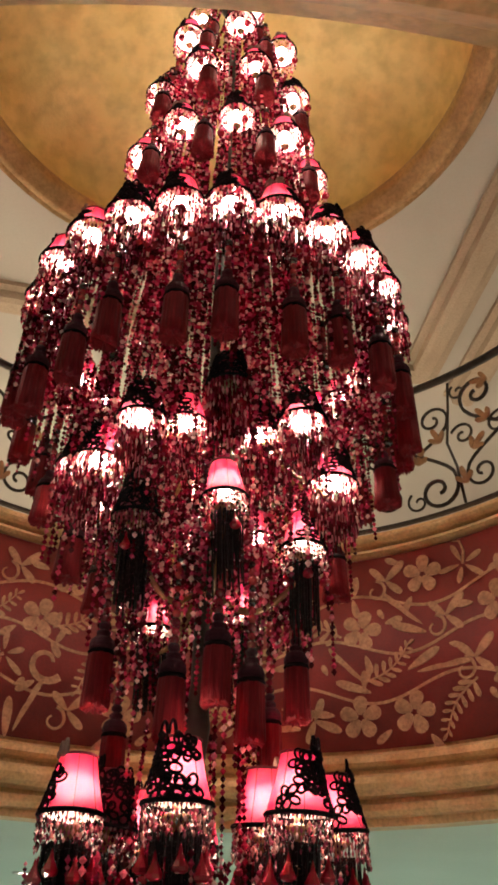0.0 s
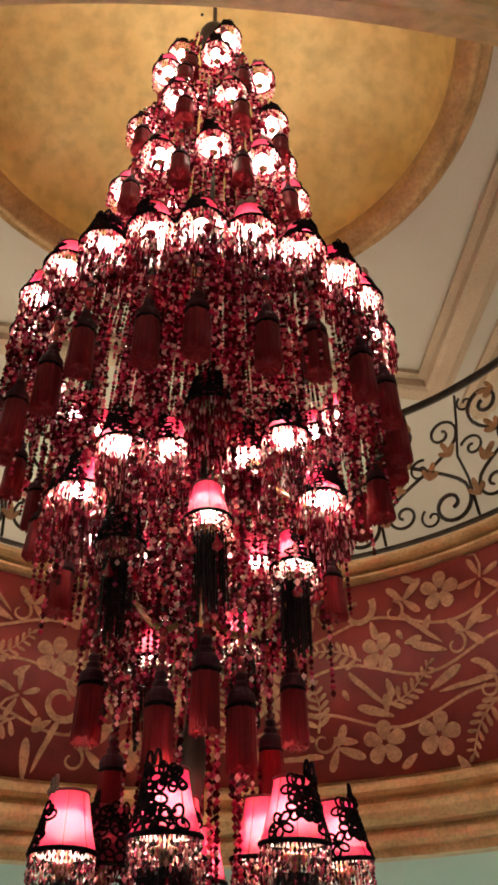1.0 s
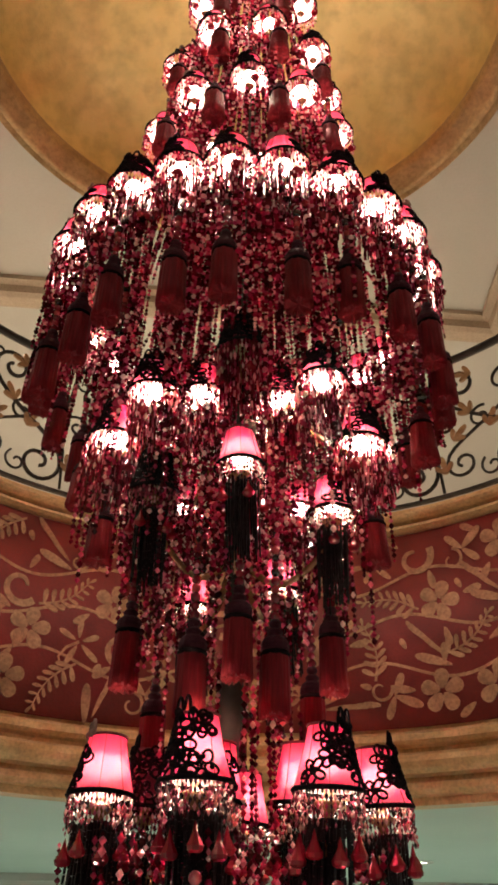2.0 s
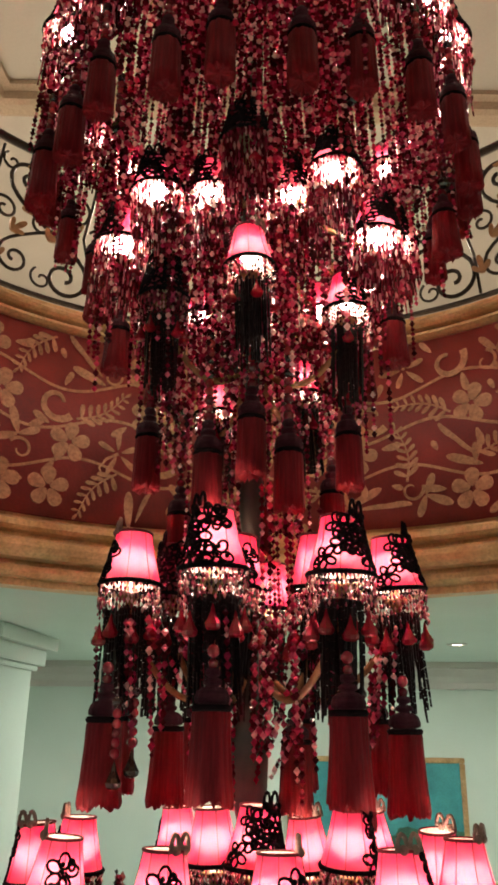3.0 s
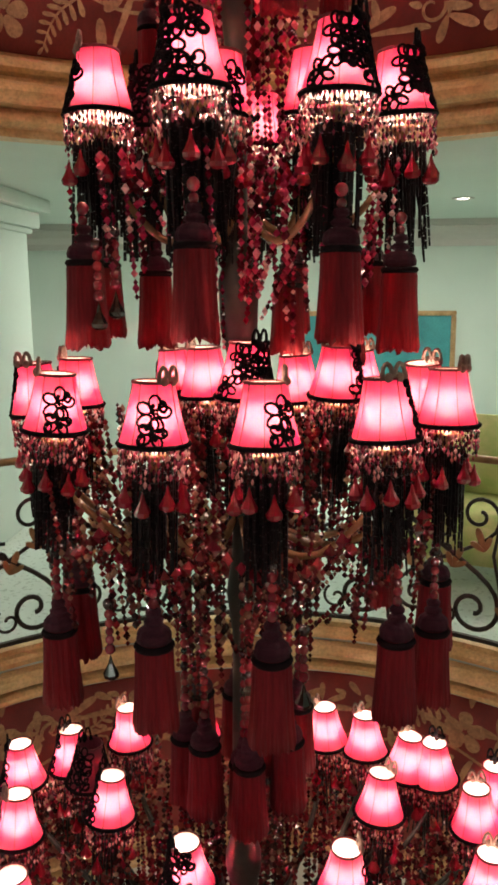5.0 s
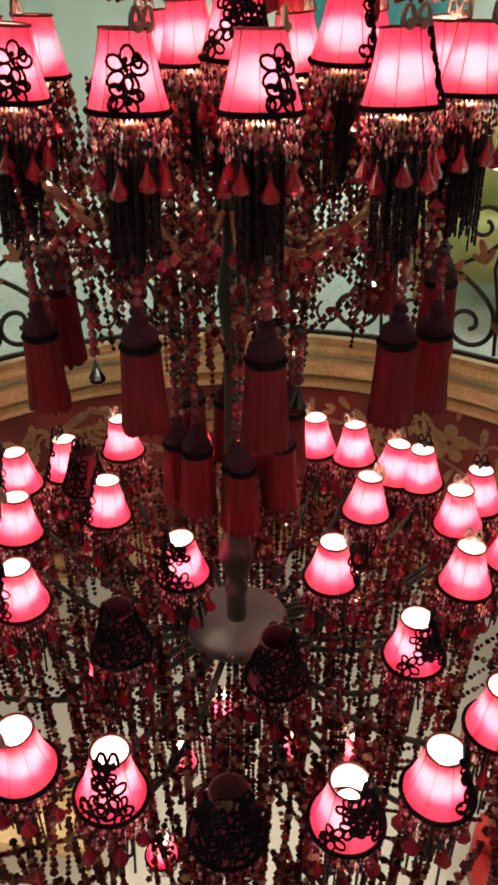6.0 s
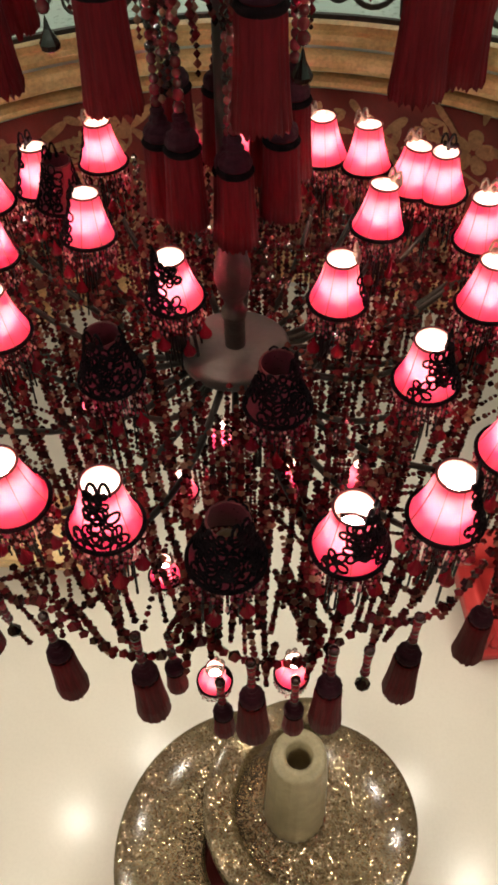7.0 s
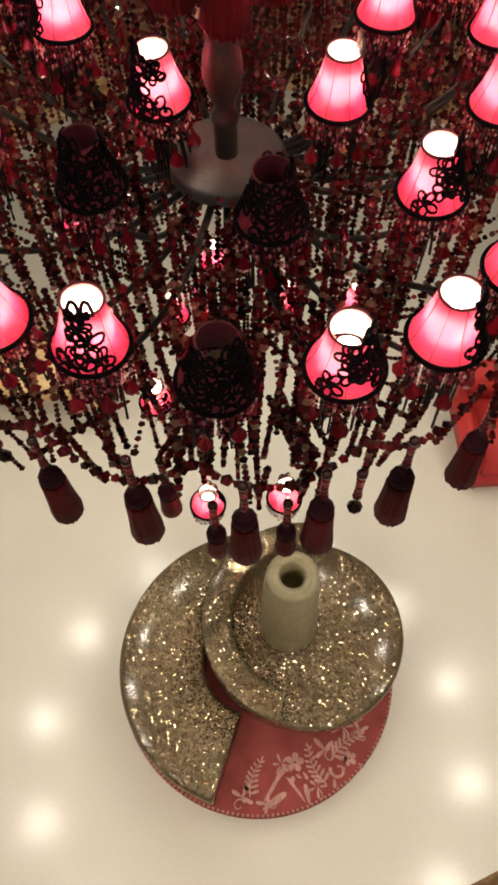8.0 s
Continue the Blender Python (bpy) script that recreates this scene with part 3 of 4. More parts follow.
def scroll_panel(radius, width, height):
    """One wrought iron panel, made of sweeping scrolls, and its leaves."""
    h, w = height, width
    lines = [(s_scroll(-0.24 * w, 0.17 * h, 0.20 * w, 0.80 * h, 0.13, 0.115, 1), 0.0125), (s_scroll(0.27 * w, 0.20 * h, -0.27 * w, 0.72 * h, 0.095, 0.10, -1), 0.010),
             (spiral(0.02 * w, 0.50 * h, 0.075, 2.0, -1.2), 0.009), (spiral(0.42 * w, 0.52 * h, 0.08, 0.5, 1.2), 0.009), (spiral(-0.02 * w, 0.12 * h, 0.07, 1.0, -1.1), 0.008),
             (spiral(0.40 * w, 0.88 * h, 0.06, 1.0, -1.1), 0.008), ([(-0.5 * w, 0.02 * h), (-0.47 * w, 0.3 * h), (-0.40 * w, 0.5 * h), (-0.46 * w, 0.75 * h), (-0.5 * w, 0.98 * h)], 0.009)]
    iron = mesh_of("scrollwork", *join(*[tube([bow(u, v, radius) for u, v in p], r, 6) for p, r in lines]), IRON)
    leaves = []
    for x, y, a in ((-0.05, 0.40, 2.0), (0.12, 0.55, 1.0), (-0.33, 0.52, 1.2), (0.34, 0.38, 2.4), (0.05, 0.86, 0.3), (0.45, 0.15, 1.4)):
        pts = [petal(x * w, y * h, a + d, ln, wd) for d, ln, wd in ((0.0, 0.12, 0.022), (0.7, 0.08, 0.018), (-0.7, 0.08, 0.018))]
        leaves.append(mesh_of("iron_leaf", *join(*[bent(p, 0.012 + 0.003 * i, radius) for i, p in enumerate(pts)]), GILT_IRON, False))
    return iron, leaves


def balustrade(label, z, height, rail):
    ob = thing("balustrade", label, "railing", group="round balustrades")
    rr = R + 0.09
    n = 22
    scroll, leaves = scroll_panel(rr, math.tau * rr / n, height - 0.07)
    part("handrail", mesh_of("handrail", *lathe([(rr - 0.028, z + height - 0.012), (rr - 0.02, z + height + 0.012), (rr + 0.02, z + height + 0.012), (rr + 0.028, z + height - 0.012), (rr, z + height - 0.022)], 128, closed=True), rail), ob)
    part("bottom_rail", mesh_of("bottom_rail", *lathe([(rr - 0.012, z + 0.02), (rr - 0.012, z + 0.04), (rr + 0.012, z + 0.04), (rr + 0.012, z + 0.02)], 128, closed=True), IRON, False), ob)
    for k in range(n):
        p = part("scroll_panel", scroll, ob, pose(0, 0, z + 0.035, 0, 0, 360 / n * (k + 0.5)))
        for me in leaves:
            part("leaf", me, p, label="gilded iron leaf")


balustrade("black wrought iron balustrade with scrolls and gilded leaves", FLOOR1 + 0.06, 0.94, GILT_IRON)
balustrade("black wrought iron balustrade of the upper gallery, with gilded leaves", FLOOR2 + 0.06, 0.94, IRON)


# ---- chandelier ----
chandelier = thing("chandelier", "tall tiered chandelier of pink silk shades, burgundy tassels and red beads", "chandelier")

SH, SB, ST = 0.140, 0.080, 0.047   # a shade's height, foot radius and top radius


def shade_r(t):
    """Radius of a shade at t from foot to top: a bell."""
    return SB + (ST - SB) * (1.35 * t - 0.35 * t * t)


def shade_mesh(mat):
    prof = [(shade_r(t), SH * t) for t in [k / 8 for k in range(9)]]
    return mesh_of("silk", *lathe(prof, 40, lambda a, k: 1 - 0.012 * (1 - abs(math.cos(4 * a)))), mat)


def rib_mesh():
    bars = []
    for s in range(8):
        a = s * math.tau / 8
        bars.append(tube([((shade_r(t) + 0.0008) * math.sin(a), -(shade_r(t) + 0.0008) * math.cos(a), SH * t) for t in [k / 6 for k in range(7)]], 0.0011, 4))
    return mesh_of("seam", *join(*bars), TRIM_RED)


def ring(r, z, w, sides=6, segs=40):
    prof = [(r + w * math.cos(k * math.tau / sides), z + w * math.sin(k * math.tau / sides)) for k in range(sides)]
    return lathe(prof, segs, closed=True)


def on_shade(a, t, off):
    r = shade_r(t) + off
    return Vector((r * math.sin(a), -r * math.cos(a), SH * t))


def lace_mesh(seed, spread, flowers, crest=True):
    """Black cord lace on one side of a shade: flowers of open loops, buds between them, two loops on top."""
    g = random.Random(seed)
    bits = []

    def loop(a, t, da, dt, along, across, thick):
        """An open oval whose long side points along (da, dt) on the cloth."""
        pts = []
        for s in range(13):
            b = s * math.tau / 12
            u, v = along * math.cos(b), across * math.sin(b)
            pts.append(on_shade(a + (u * da - v * dt) / shade_r(min(max(t, 0), 1)), min(max(t + (u * dt + v * da) / SH, 0.01), 1.08), 0.0035))
        bits.append(tube(pts, thick, 5))

    for k in range(flowers):
        row = k % 3
        t = 0.20 + 0.30 * row + g.uniform(-0.04, 0.04)
        a = spread * (2 * ((k * 0.618) % 1) - 1) * (1 - 0.25 * t)
        if flowers <= 3:
            a = spread * g.uniform(-0.4, 0.4)
        turn, size = g.uniform(0, 6.28), g.uniform(0.8, 1.15)
        for q in range(5):
            b = turn + q * math.tau / 5 + g.uniform(-0.2, 0.2)
            da, dt = math.cos(b), math.sin(b)
            loop(a + 0.0215 * size * da / shade_r(t), t + 0.0215 * size * dt / SH, da, dt, 0.0150 * size, 0.0108 * size, 0.0034)
        bits.append(moved(ball(0.0055, 6, 4), Matrix.Translation(on_shade(a, t, 0.003))))
        b = g.uniform(0, 6.28)
        loop(a + 0.026 * math.cos(b) / shade_r(t), t + 0.026 * math.sin(b) / SH, math.cos(b + 1), math.sin(b + 1), 0.012, 0.008, 0.0036)
        for q in range(3):
            c = on_shade(a + g.uniform(-0.028, 0.028) / shade_r(t), min(max(t + g.uniform(-0.16, 0.16), 0.05), 1.0), 0.003)
            bits.append(moved(ball(0.0062, 6, 4), Matrix.Translation(c)))
    if crest:
        for s in (-1, 1):
            pts = []
            for k in range(9):
                b = math.pi * k / 8
                pts.append((s * 0.014 + 0.012 * math.cos(b), -ST * 0.9, SH * 0.98 + 0.040 * math.sin(b)))
            bits.append(tube(pts, 0.0042, 5))
        for k in range(7):
            bits.append(moved(ball(0.010, 7, 5), Matrix.Translation(on_shade(g.uniform(-0.7, 0.7), g.uniform(0.9, 1.06), 0.002))))
    return mesh_of("lace", *join(*bits), BLACK)


def bow_mesh():
    bits = []
    for s in (-1, 1):
        pts = [(s * 0.016 + 0.013 * math.cos(b), -ST * 0.9, SH * 0.99 + 0.036 * math.sin(b)) for b in [math.pi * k / 8 for k in range(9)]]
        bits += [tube(pts, 0.0055, 5), moved(ball(0.011, 8, 5), Matrix.Translation((s * 0.014, -ST * 0.95, SH * 1.02)))]
    return mesh_of("bow", *join(*bits), BOW)


def ball(r, segs=10, rows=6):
    prof = [(max(r * math.sin(math.pi * k / rows), 0.0001), -r * math.cos(math.pi * k / rows)) for k in range(rows + 1)]
    return lathe(prof, segs)


def fringe_mesh(length, strings, top, beadsize=0.0042, mat=FRINGE, slim=2.0):
    """Crystal strings round the foot of a shade."""
    out = []
    for s in range(strings):
        a = s * math.tau / strings
        ln = length * rng.uniform(0.75, 1.1)
        z = top
        while z > top - ln:
            r = rng.uniform(0.7, 1.25) * beadsize
            rad = SB - 0.002 + rng.uniform(-0.003, 0.003)
            out.append((rad * math.sin(a), -rad * math.cos(a), z, r, r * slim))
            z -= r * slim * 1.8
    return beads("crystal_fringe", out, mat)


def teardrop(name, size, mat):
    prof = [(0.0005, 0.0), (0.05, -0.14), (0.10, -0.36), (0.22, -0.60), (0.31, -0.76), (0.28, -0.90), (0.16, -0.98), (0.001, -1.0)]
    return mesh_of(name, *lathe([(r * size, z * size) for r, z in prof], 8), mat, False)


DROP = teardrop("ruby_drop", 0.062, TEAR)
DROP_BLACK = teardrop("black_drop", 0.062, SMOKE)


def curtain_mesh(count, reach, short, long_, thick, mat):
    """Long strings of bugle beads that hang below a lamp."""
    bits = []
    for s in range(count):
        a = s * 2.399
        r = reach * math.sqrt(((s * 7) % count + 1) / count)
        ln = rng.uniform(short, long_)
        x, y = r * math.sin(a), r * math.cos(a)
        lean = rng.gauss(0, 0.004)
        z = -0.01
        while z > -ln:
            d = rng.uniform(0.018, 0.03)
            bits.append(tube([(x + lean * z / 0.1, y, z), (x + lean * (z - d) / 0.1, y, z - d + 0.002)], thick * rng.uniform(0.8, 1.15), 4))
            z -= d
    return mesh_of("bugle_strings", *join(*bits), mat, False)


CURTAIN = {"black": curtain_mesh(58, 0.058, 0.13, 0.27, 0.0038, FRINGE_BLACK), "wine": curtain_mesh(52, 0.070, 0.10, 0.25, 0.0032, RODS), "thin": curtain_mesh(24, 0.060, 0.10, 0.24, 0.0034, FRINGE_BLACK)}
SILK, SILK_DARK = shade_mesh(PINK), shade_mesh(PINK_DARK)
LINED = mesh_of("lining", *lathe([(shade_r(t) - 0.003, SH * t) for t in [k / 5 for k in range(6)]], 32), LINING)
SEAM = rib_mesh()
BOW_ME = bow_mesh()
FOOT = mesh_of("foot_braid", *ring(SB + 0.001, 0.0, 0.0062), BLACK)
TOP = mesh_of("top_braid", *ring(ST + 0.001, SH, 0.0036), TRIM_RED)
LONG = [fringe_mesh(ln, 42, -0.006, 0.0046, GLARE_RODS, 4.0) for ln in (0.15, 0.17)]
FINE = [fringe_mesh(0.072, 50, -0.007), fringe_mesh(0.082, 50, -0.007)]
LACE = [lace_mesh(k, sp, n, k in (1, 2, 3)) for k, (sp, n) in enumerate([(0.22, 2), (0.50, 4), (1.6, 12), (3.1, 18), (0.40, 3)])]
BULB_ME = mesh_of("bulb", *lathe([(0.0005, 0.074), (0.012, 0.068), (0.026, 0.052), (0.029, 0.036), (0.022, 0.018), (0.011, 0.004), (0.010, -0.004)], 12), BULB)
BULB_HIGH = BULB_ME.copy()
BULB_HIGH.materials[0] = BULB_BOOSTED
BULB_OFF = mesh_of("bulb_off", *lathe([(0.0005, 0.074), (0.012, 0.068), (0.026, 0.052), (0.029, 0.036), (0.022, 0.018), (0.011, 0.004), (0.010, -0.004)], 12), VASE)
SOCKET = mesh_of("socket", *lathe([(0.001, -0.004), (0.013, -0.004), (0.013, -0.03), (0.020, -0.035), (0.034, -0.040), (0.036, -0.047), (0.012, -0.06), (0.008, -0.09), (0.001, -0.095)], 14), AMBER)


def tapered(me, share=0.12):
    """The same piece for a shade that narrows more to its top, in a hollow curve."""
    out = me.copy()
    for v in out.vertices:
        t = min(max(v.co.z / SH, 0.0), 1.0)
        f = 1 - share * (1 - (1 - t) ** 1.8)
        v.co.x, v.co.y = v.co.x * f, v.co.y * f
    return out


PLAIN = {"silk": SILK, "dark": SILK_DARK, "lining": LINED, "seam": SEAM, "top": TOP, "bow": BOW_ME, **{k: me for k, me in enumerate(LACE)}}
BELL = {k: tapered(me) for k, me in PLAIN.items()}


def lamp(x, y, z, turn, lace, lit=True, size=1.0, drops=0, curtain="", squat=1.0, cut=PLAIN):
    """One shaded candle lamp. z is the height of the shade's foot."""
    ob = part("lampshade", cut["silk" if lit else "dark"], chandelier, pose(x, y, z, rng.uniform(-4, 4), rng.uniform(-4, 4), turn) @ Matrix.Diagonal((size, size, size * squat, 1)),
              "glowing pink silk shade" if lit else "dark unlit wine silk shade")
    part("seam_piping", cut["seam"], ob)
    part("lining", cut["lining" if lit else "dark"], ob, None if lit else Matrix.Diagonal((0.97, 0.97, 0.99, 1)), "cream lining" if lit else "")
    part("foot_braid", FOOT, ob, label="black beaded braid")
    part("top_braid", cut["top"], ob)
    part("crystal_fringe", (FINE if squat == 1 else LONG)[rng.randrange(2)], ob, label="rose and clear crystal fringe")
    sink = pose(0, 0, 0.018 if squat == 1 else -0.03)  # the squat shades sit high on their candles
    part("bulb", (BULB_ME if squat == 1 else BULB_HIGH) if lit else BULB_OFF, ob, sink)
    part("candle_cup", SOCKET, ob, sink if squat == 1 else sink @ Matrix.Diagonal((0.5, 0.5, 1, 1)))
    if lace >= 0:
        part("lace_applique", cut[lace], ob, pose(0, 0, 0, 0, 0, rng.uniform(-40, 40)), "black lace loops and cord flowers")
    if curtain:
        tagged(part("bugle_fringe", CURTAIN[curtain], ob, pose(0, 0, -0.05, 0, 0, rng.uniform(0, 360))), "hanging fringe of wine glass rods" if curtain == "wine" else "hanging fringe of black bugle beads", kind="stuff")
    if lace in (-1, 0, 4):
        part("bow", cut["bow"], ob, pose(0, 0, 0, 0, 0, rng.uniform(-60, 60)), "dusty beige ribbon bow")
    for k in range(drops):
        a = k * math.tau / drops + 0.3
        part("ruby_drop", DROP, ob, pose(0.072 * math.sin(a), -0.072 * math.cos(a), -0.082 - 0.014 * (k % 2)))
    return ob


def skirt_mesh(r, h, flare):
    prof = [(0.001, 0.0), (r * 0.86, 0.0), (r * 0.98, -0.10 * h), (r * 1.0, -0.3 * h), (r * (1 + flare * 0.5), -0.7 * h), (r * (1 + flare), -h), (r * 0.8, -0.97 * h), (0.001, -0.96 * h)]
    g = random.Random(3)
    jag = [g.uniform(-1, 1) for _ in range(72)]
    v, f = lathe(prof, 72, lambda a, k: 1 + 0.035 * jag[int(a / math.tau * 72 + 0.5) % 72] + 0.02 * math.sin(9 * a))
    n = len(prof)
    v = [(x, y, z + (0.018 * h * 3 * jag[(i // n) % 72] if i % n in (5, 6) else 0)) for i, (x, y, z) in enumerate(v)]
    return mesh_of("skirt", v, f, TASSEL_RED)


def head_mesh(r, h):
    prof = [(0.001, h), (r * 0.34, h * 0.98), (r * 0.47, h * 0.90), (r * 0.44, h * 0.80), (r * 0.22, h * 0.74), (r * 0.40, h * 0.71), (r * 0.58, h * 0.64), (r * 0.55, h * 0.55), (r * 0.34, h * 0.50), (r * 0.66, h * 0.46), (r * 0.92, h * 0.36), (r * 1.04, h * 0.20), (r * 1.02, h * 0.06), (r * 0.6, 0.0)]
    return mesh_of("head", *lathe(prof, 48, lambda a, k: 1 + 0.03 * math.sin(12 * a)), TASSEL_DARK)


def cord_mesh(length):
    """Round beads on one cord."""
    out, z = [], 0.0
    while z < length:
        r = 0.010 + 0.005 * rng.random()
        out.append(moved(ball(r, 8, 5), Matrix.Translation((0, 0, z + r))))
        z += 1.9 * r
    return mesh_of("bead_string", *join(*out), BEADS)


COLLAR = {"bell": mesh_of("collar", *ring(0.028, -0.004, 0.004, 6, 20), BLACK), "long": mesh_of("collar", *ring(0.036, -0.006, 0.008, 6, 24), BLACK), "plump": mesh_of("collar", *ring(0.031, -0.005, 0.007, 6, 24), BLACK), "short": mesh_of("collar", *ring(0.033, -0.005, 0.007, 6, 24), BLACK), "small": mesh_of("collar", *ring(0.021, -0.004, 0.005, 6, 20), BLACK)}
SKIRT = {"bell": skirt_mesh(0.034, 0.19, 0.26), "long": skirt_mesh(0.041, 0.190, 0.22), "plump": skirt_mesh(0.036, 0.155, 0.08), "short": skirt_mesh(0.037, 0.140, 0.22), "small": skirt_mesh(0.024, 0.10, 0.2)}
HEAD = {"bell": head_mesh(0.030, 0.070), "long": head_mesh(0.036, 0.076), "plump": head_mesh(0.034, 0.085), "short": head_mesh(0.033, 0.068), "small": head_mesh(0.025, 0.065)}
CORD = {k: cord_mesh(k) for k in (0.05, 0.12, 0.25, 0.45)}


def tassel(x, y, z, sort="long", cord=0.12, tilt=(0, 0)):
    """z is the height of the collar, where head and skirt meet."""
    ob = part("tassel", SKIRT[sort], chandelier, pose(x, y, z, tilt[0], tilt[1], rng.uniform(0, 360)), "burgundy silk tassel with a plum cord head")
    part("head", HEAD[sort], ob, label="plum corded head")
    part("collar", COLLAR[sort], ob)
    tagged(part("bead_string", CORD[cord], ob, pose(0, 0, {"bell": 0.07, "long": 0.072, "plump": 0.08, "short": 0.064, "small": 0.06}[sort])), "string of cut beads", kind="stuff")


def tier(count, radius, z, first=0.0, lace=(0, 1, 2, 4), dark=(), jitter=0.0, **more):
    for k in range(count):
        a = first + 360 / count * k
        x, y, zz = polar(radius * M + rng.uniform(-jitter, jitter), a + rng.uniform(-2, 2), z * M + rng.uniform(-jitter, jitter) * 0.5)
        lamp(x, y, zz, a, lace[k % len(lace)], k not in dark, **more)


def arm(radius, z0, z1, degrees, r0=0.05, mat=None):
    """A curved glass arm from the stem to a lamp."""
    pts = []
    for k in range(13):
        t = k / 12
        rr = r0 + (radius - r0 - 0.0) * t
        z = z0 + (z1 - z0) * t * t - 0.09 * math.sin(math.pi * t) * (1 - 0.3 * t)
        pts.append(polar(rr, degrees, z))
    part("arm", mesh_of("arm", *tube(pts, 0.0105, 8, lambda t: (1.1 - 0.35 * t) * (1 + 0.06 * math.sin(60 * t))), mat or AMBER), chandelier, label="curved amber glass arm")


# the stem, from the dome down to the plate
stem = [(0.040, 4.115), (0.040, 4.20), (0.046, 4.205), (0.046, 4.222), (0.036, 4.228), (0.034, 4.25), (0.052, 4.275), (0.066, 4.315), (0.064, 4.35), (0.044, 4.40), (0.030, 4.45), (0.036, 4.60), (0.03, 4.9), (0.05, 5.0), (0.028, 5.1), (0.03, 5.5), (0.06, 5.58), (0.065, 5.68), (0.03, 5.76), (0.03, 6.1), (0.05, 6.2), (0.03, 6.3), (0.03, 6.9), (0.06, 7.0), (0.03, 7.1), (0.03, 8.9), (0.05, 9.0), (0.02, 9.1), (0.02, 9.80)]
part("stem", mesh_of("stem", *lathe([(r * (0.78 if z < 9.0 else 0.6), z * M) for r, z in stem], 24), BRONZE), chandelier, label="turned bronze stem")
part("plate", mesh_of("plate", *lathe([(0.001, 4.115 * M), (0.150, 4.113 * M), (0.162, 4.105 * M), (0.162, 4.08 * M), (0.15, 4.07 * M), (0.001, 4.07 * M)], 48), PEWTER), chandelier, label="aged pewter plate under the stem")
part("ceiling_ball", mesh_of("ceiling_ball", *moved(ball(0.085, 24, 14), Matrix.Translation((0, 0, 9.48 * M))), BRONZE), chandelier)

# crown: four narrowing rings of lamps under the dome
tier(4, 0.15, 9.20, 20, lace=(2, 3), dark=(1,), size=0.92, squat=0.72)
tier(7, 0.24, 8.86, 0, lace=(1, 0, 2), dark=(4,), size=0.92, drops=3, squat=0.72)
tier(9, 0.285, 8.50, 12, lace=(0, 2, 1), dark=(3,), size=0.92, drops=3, squat=0.72)
tier(10, 0.315, 8.12, 0, lace=(1, 0), dark=(5,), size=0.92, drops=3, squat=0.72)
for ring_r, z, n in ((0.14, 9.08, 4), (0.23, 8.80, 6), (0.30, 8.42, 9), (0.335, 8.02, 10)):
    for k in range(n):
        tassel(*polar(ring_r * M, 360 / n * (k + 0.5), z * M), "short", 0.12)
# the widest ring of the upper half
tier(24, 0.53, 7.40, -3.0, lace=(1, 0, 2, 1, 0), size=1.0, drops=3, curtain="wine", squat=0.72)
WIDE = [(-57, 6.97), (-42, 6.99), (-32, 7.056), (-14.5, 7.037), (-2.5, 7.053), (14.5, 7.037), (28, 7.06), (45, 7.083), (61, 7.10)]
WIDE += [(72 + 14.4 * k, 7.05 + 0.03 * (k % 3)) for k in range(16)]
for k, (deg, z) in enumerate(WIDE):
    tassel(*polar(0.56 * M, deg, z * M), "plump", 0.12)
    if k % 4 == 1 and k > 8:
        tassel(*polar(0.49 * M, deg + 6, 6.90 * M), "short", 0.25)
# ring inside it and a little lower
INSIDE = [(2, 0.36, 6.925, 3, 0), (-33, 0.36, 6.846, 2, 1), (35, 0.36, 6.887, 2, 1), (-21, 0.24, 6.893, 1, 1), (25, 0.24, 6.884, 1, 1), (-52, 0.37, 6.758, 1, 1), (54, 0.37, 6.759, 2, 1), (85, 0.36, 6.86, 1, 1), (-85, 0.36, 6.86, 2, 1)]
INSIDE += [(120 + 30 * k, 0.35, 6.86, 1 + k % 2, 1) for k in range(5)] + [(60, 0.17, 6.95, 1, 1), (-60, 0.17, 6.95, 1, 1), (180, 0.17, 6.95, 1, 1)]
for deg, r, z, l, lit in INSIDE:
    lamp(*polar(r * M, deg, z * M), deg, l, bool(lit), size=0.92, drops=4, curtain="wine", squat=0.8)
    arm(r * M, 7.02 * M, z * M - 0.07, deg, 0.04)
for k in range(6):
    tassel(*polar(0.35 * M, 36 * k + 90, 6.66 * M), "short", 0.12)
# narrow ring with one bare pink shade
for deg, r, z, l, lit in ((3, 0.30, 6.64, -1, True), (55, 0.28, 6.597, 1, True), (-38, 0.30, 6.61, 3, False), (150, 0.24, 6.55, 2, True), (-150, 0.24, 6.50, 1, True)):
    lamp(*polar(r * M, deg, z * M), deg, l, lit, size=0.84, curtain="black", drops=5)
    arm(r * M, 6.52 * M, z * M - 0.08, deg)
for deg, r, z in ((4.5, 0.24, 6.314), (76, 0.235, 6.34), (-18, 0.24, 6.243), (23.6, 0.24, 6.246), (-70, 0.25, 6.335), (120, 0.22, 6.25), (180, 0.22, 6.25), (-120, 0.22, 6.2)):
    tassel(*polar(r * M, deg, z * M), "plump", 0.25)

# ring at eye height: lace-covered shades
EYE = [(-10, 0.28, 2), (43, 0.29, 2), (86, 0.32, 2), (72, 0.16, 0), (-30, 0.06, 0), (175, 0.27, 1), (-70, 0.27, 0), (-105, 0.19, 3), (-160, 0.27, 1)]
for deg, r, l in EYE:
    lamp(*polar(r * M, deg, 5.985 * M), deg + (30 if l == 0 else 0), l, l != 3, curtain="black", drops=8)
    arm(r * M, 5.80 * M, 5.90 * M, deg)
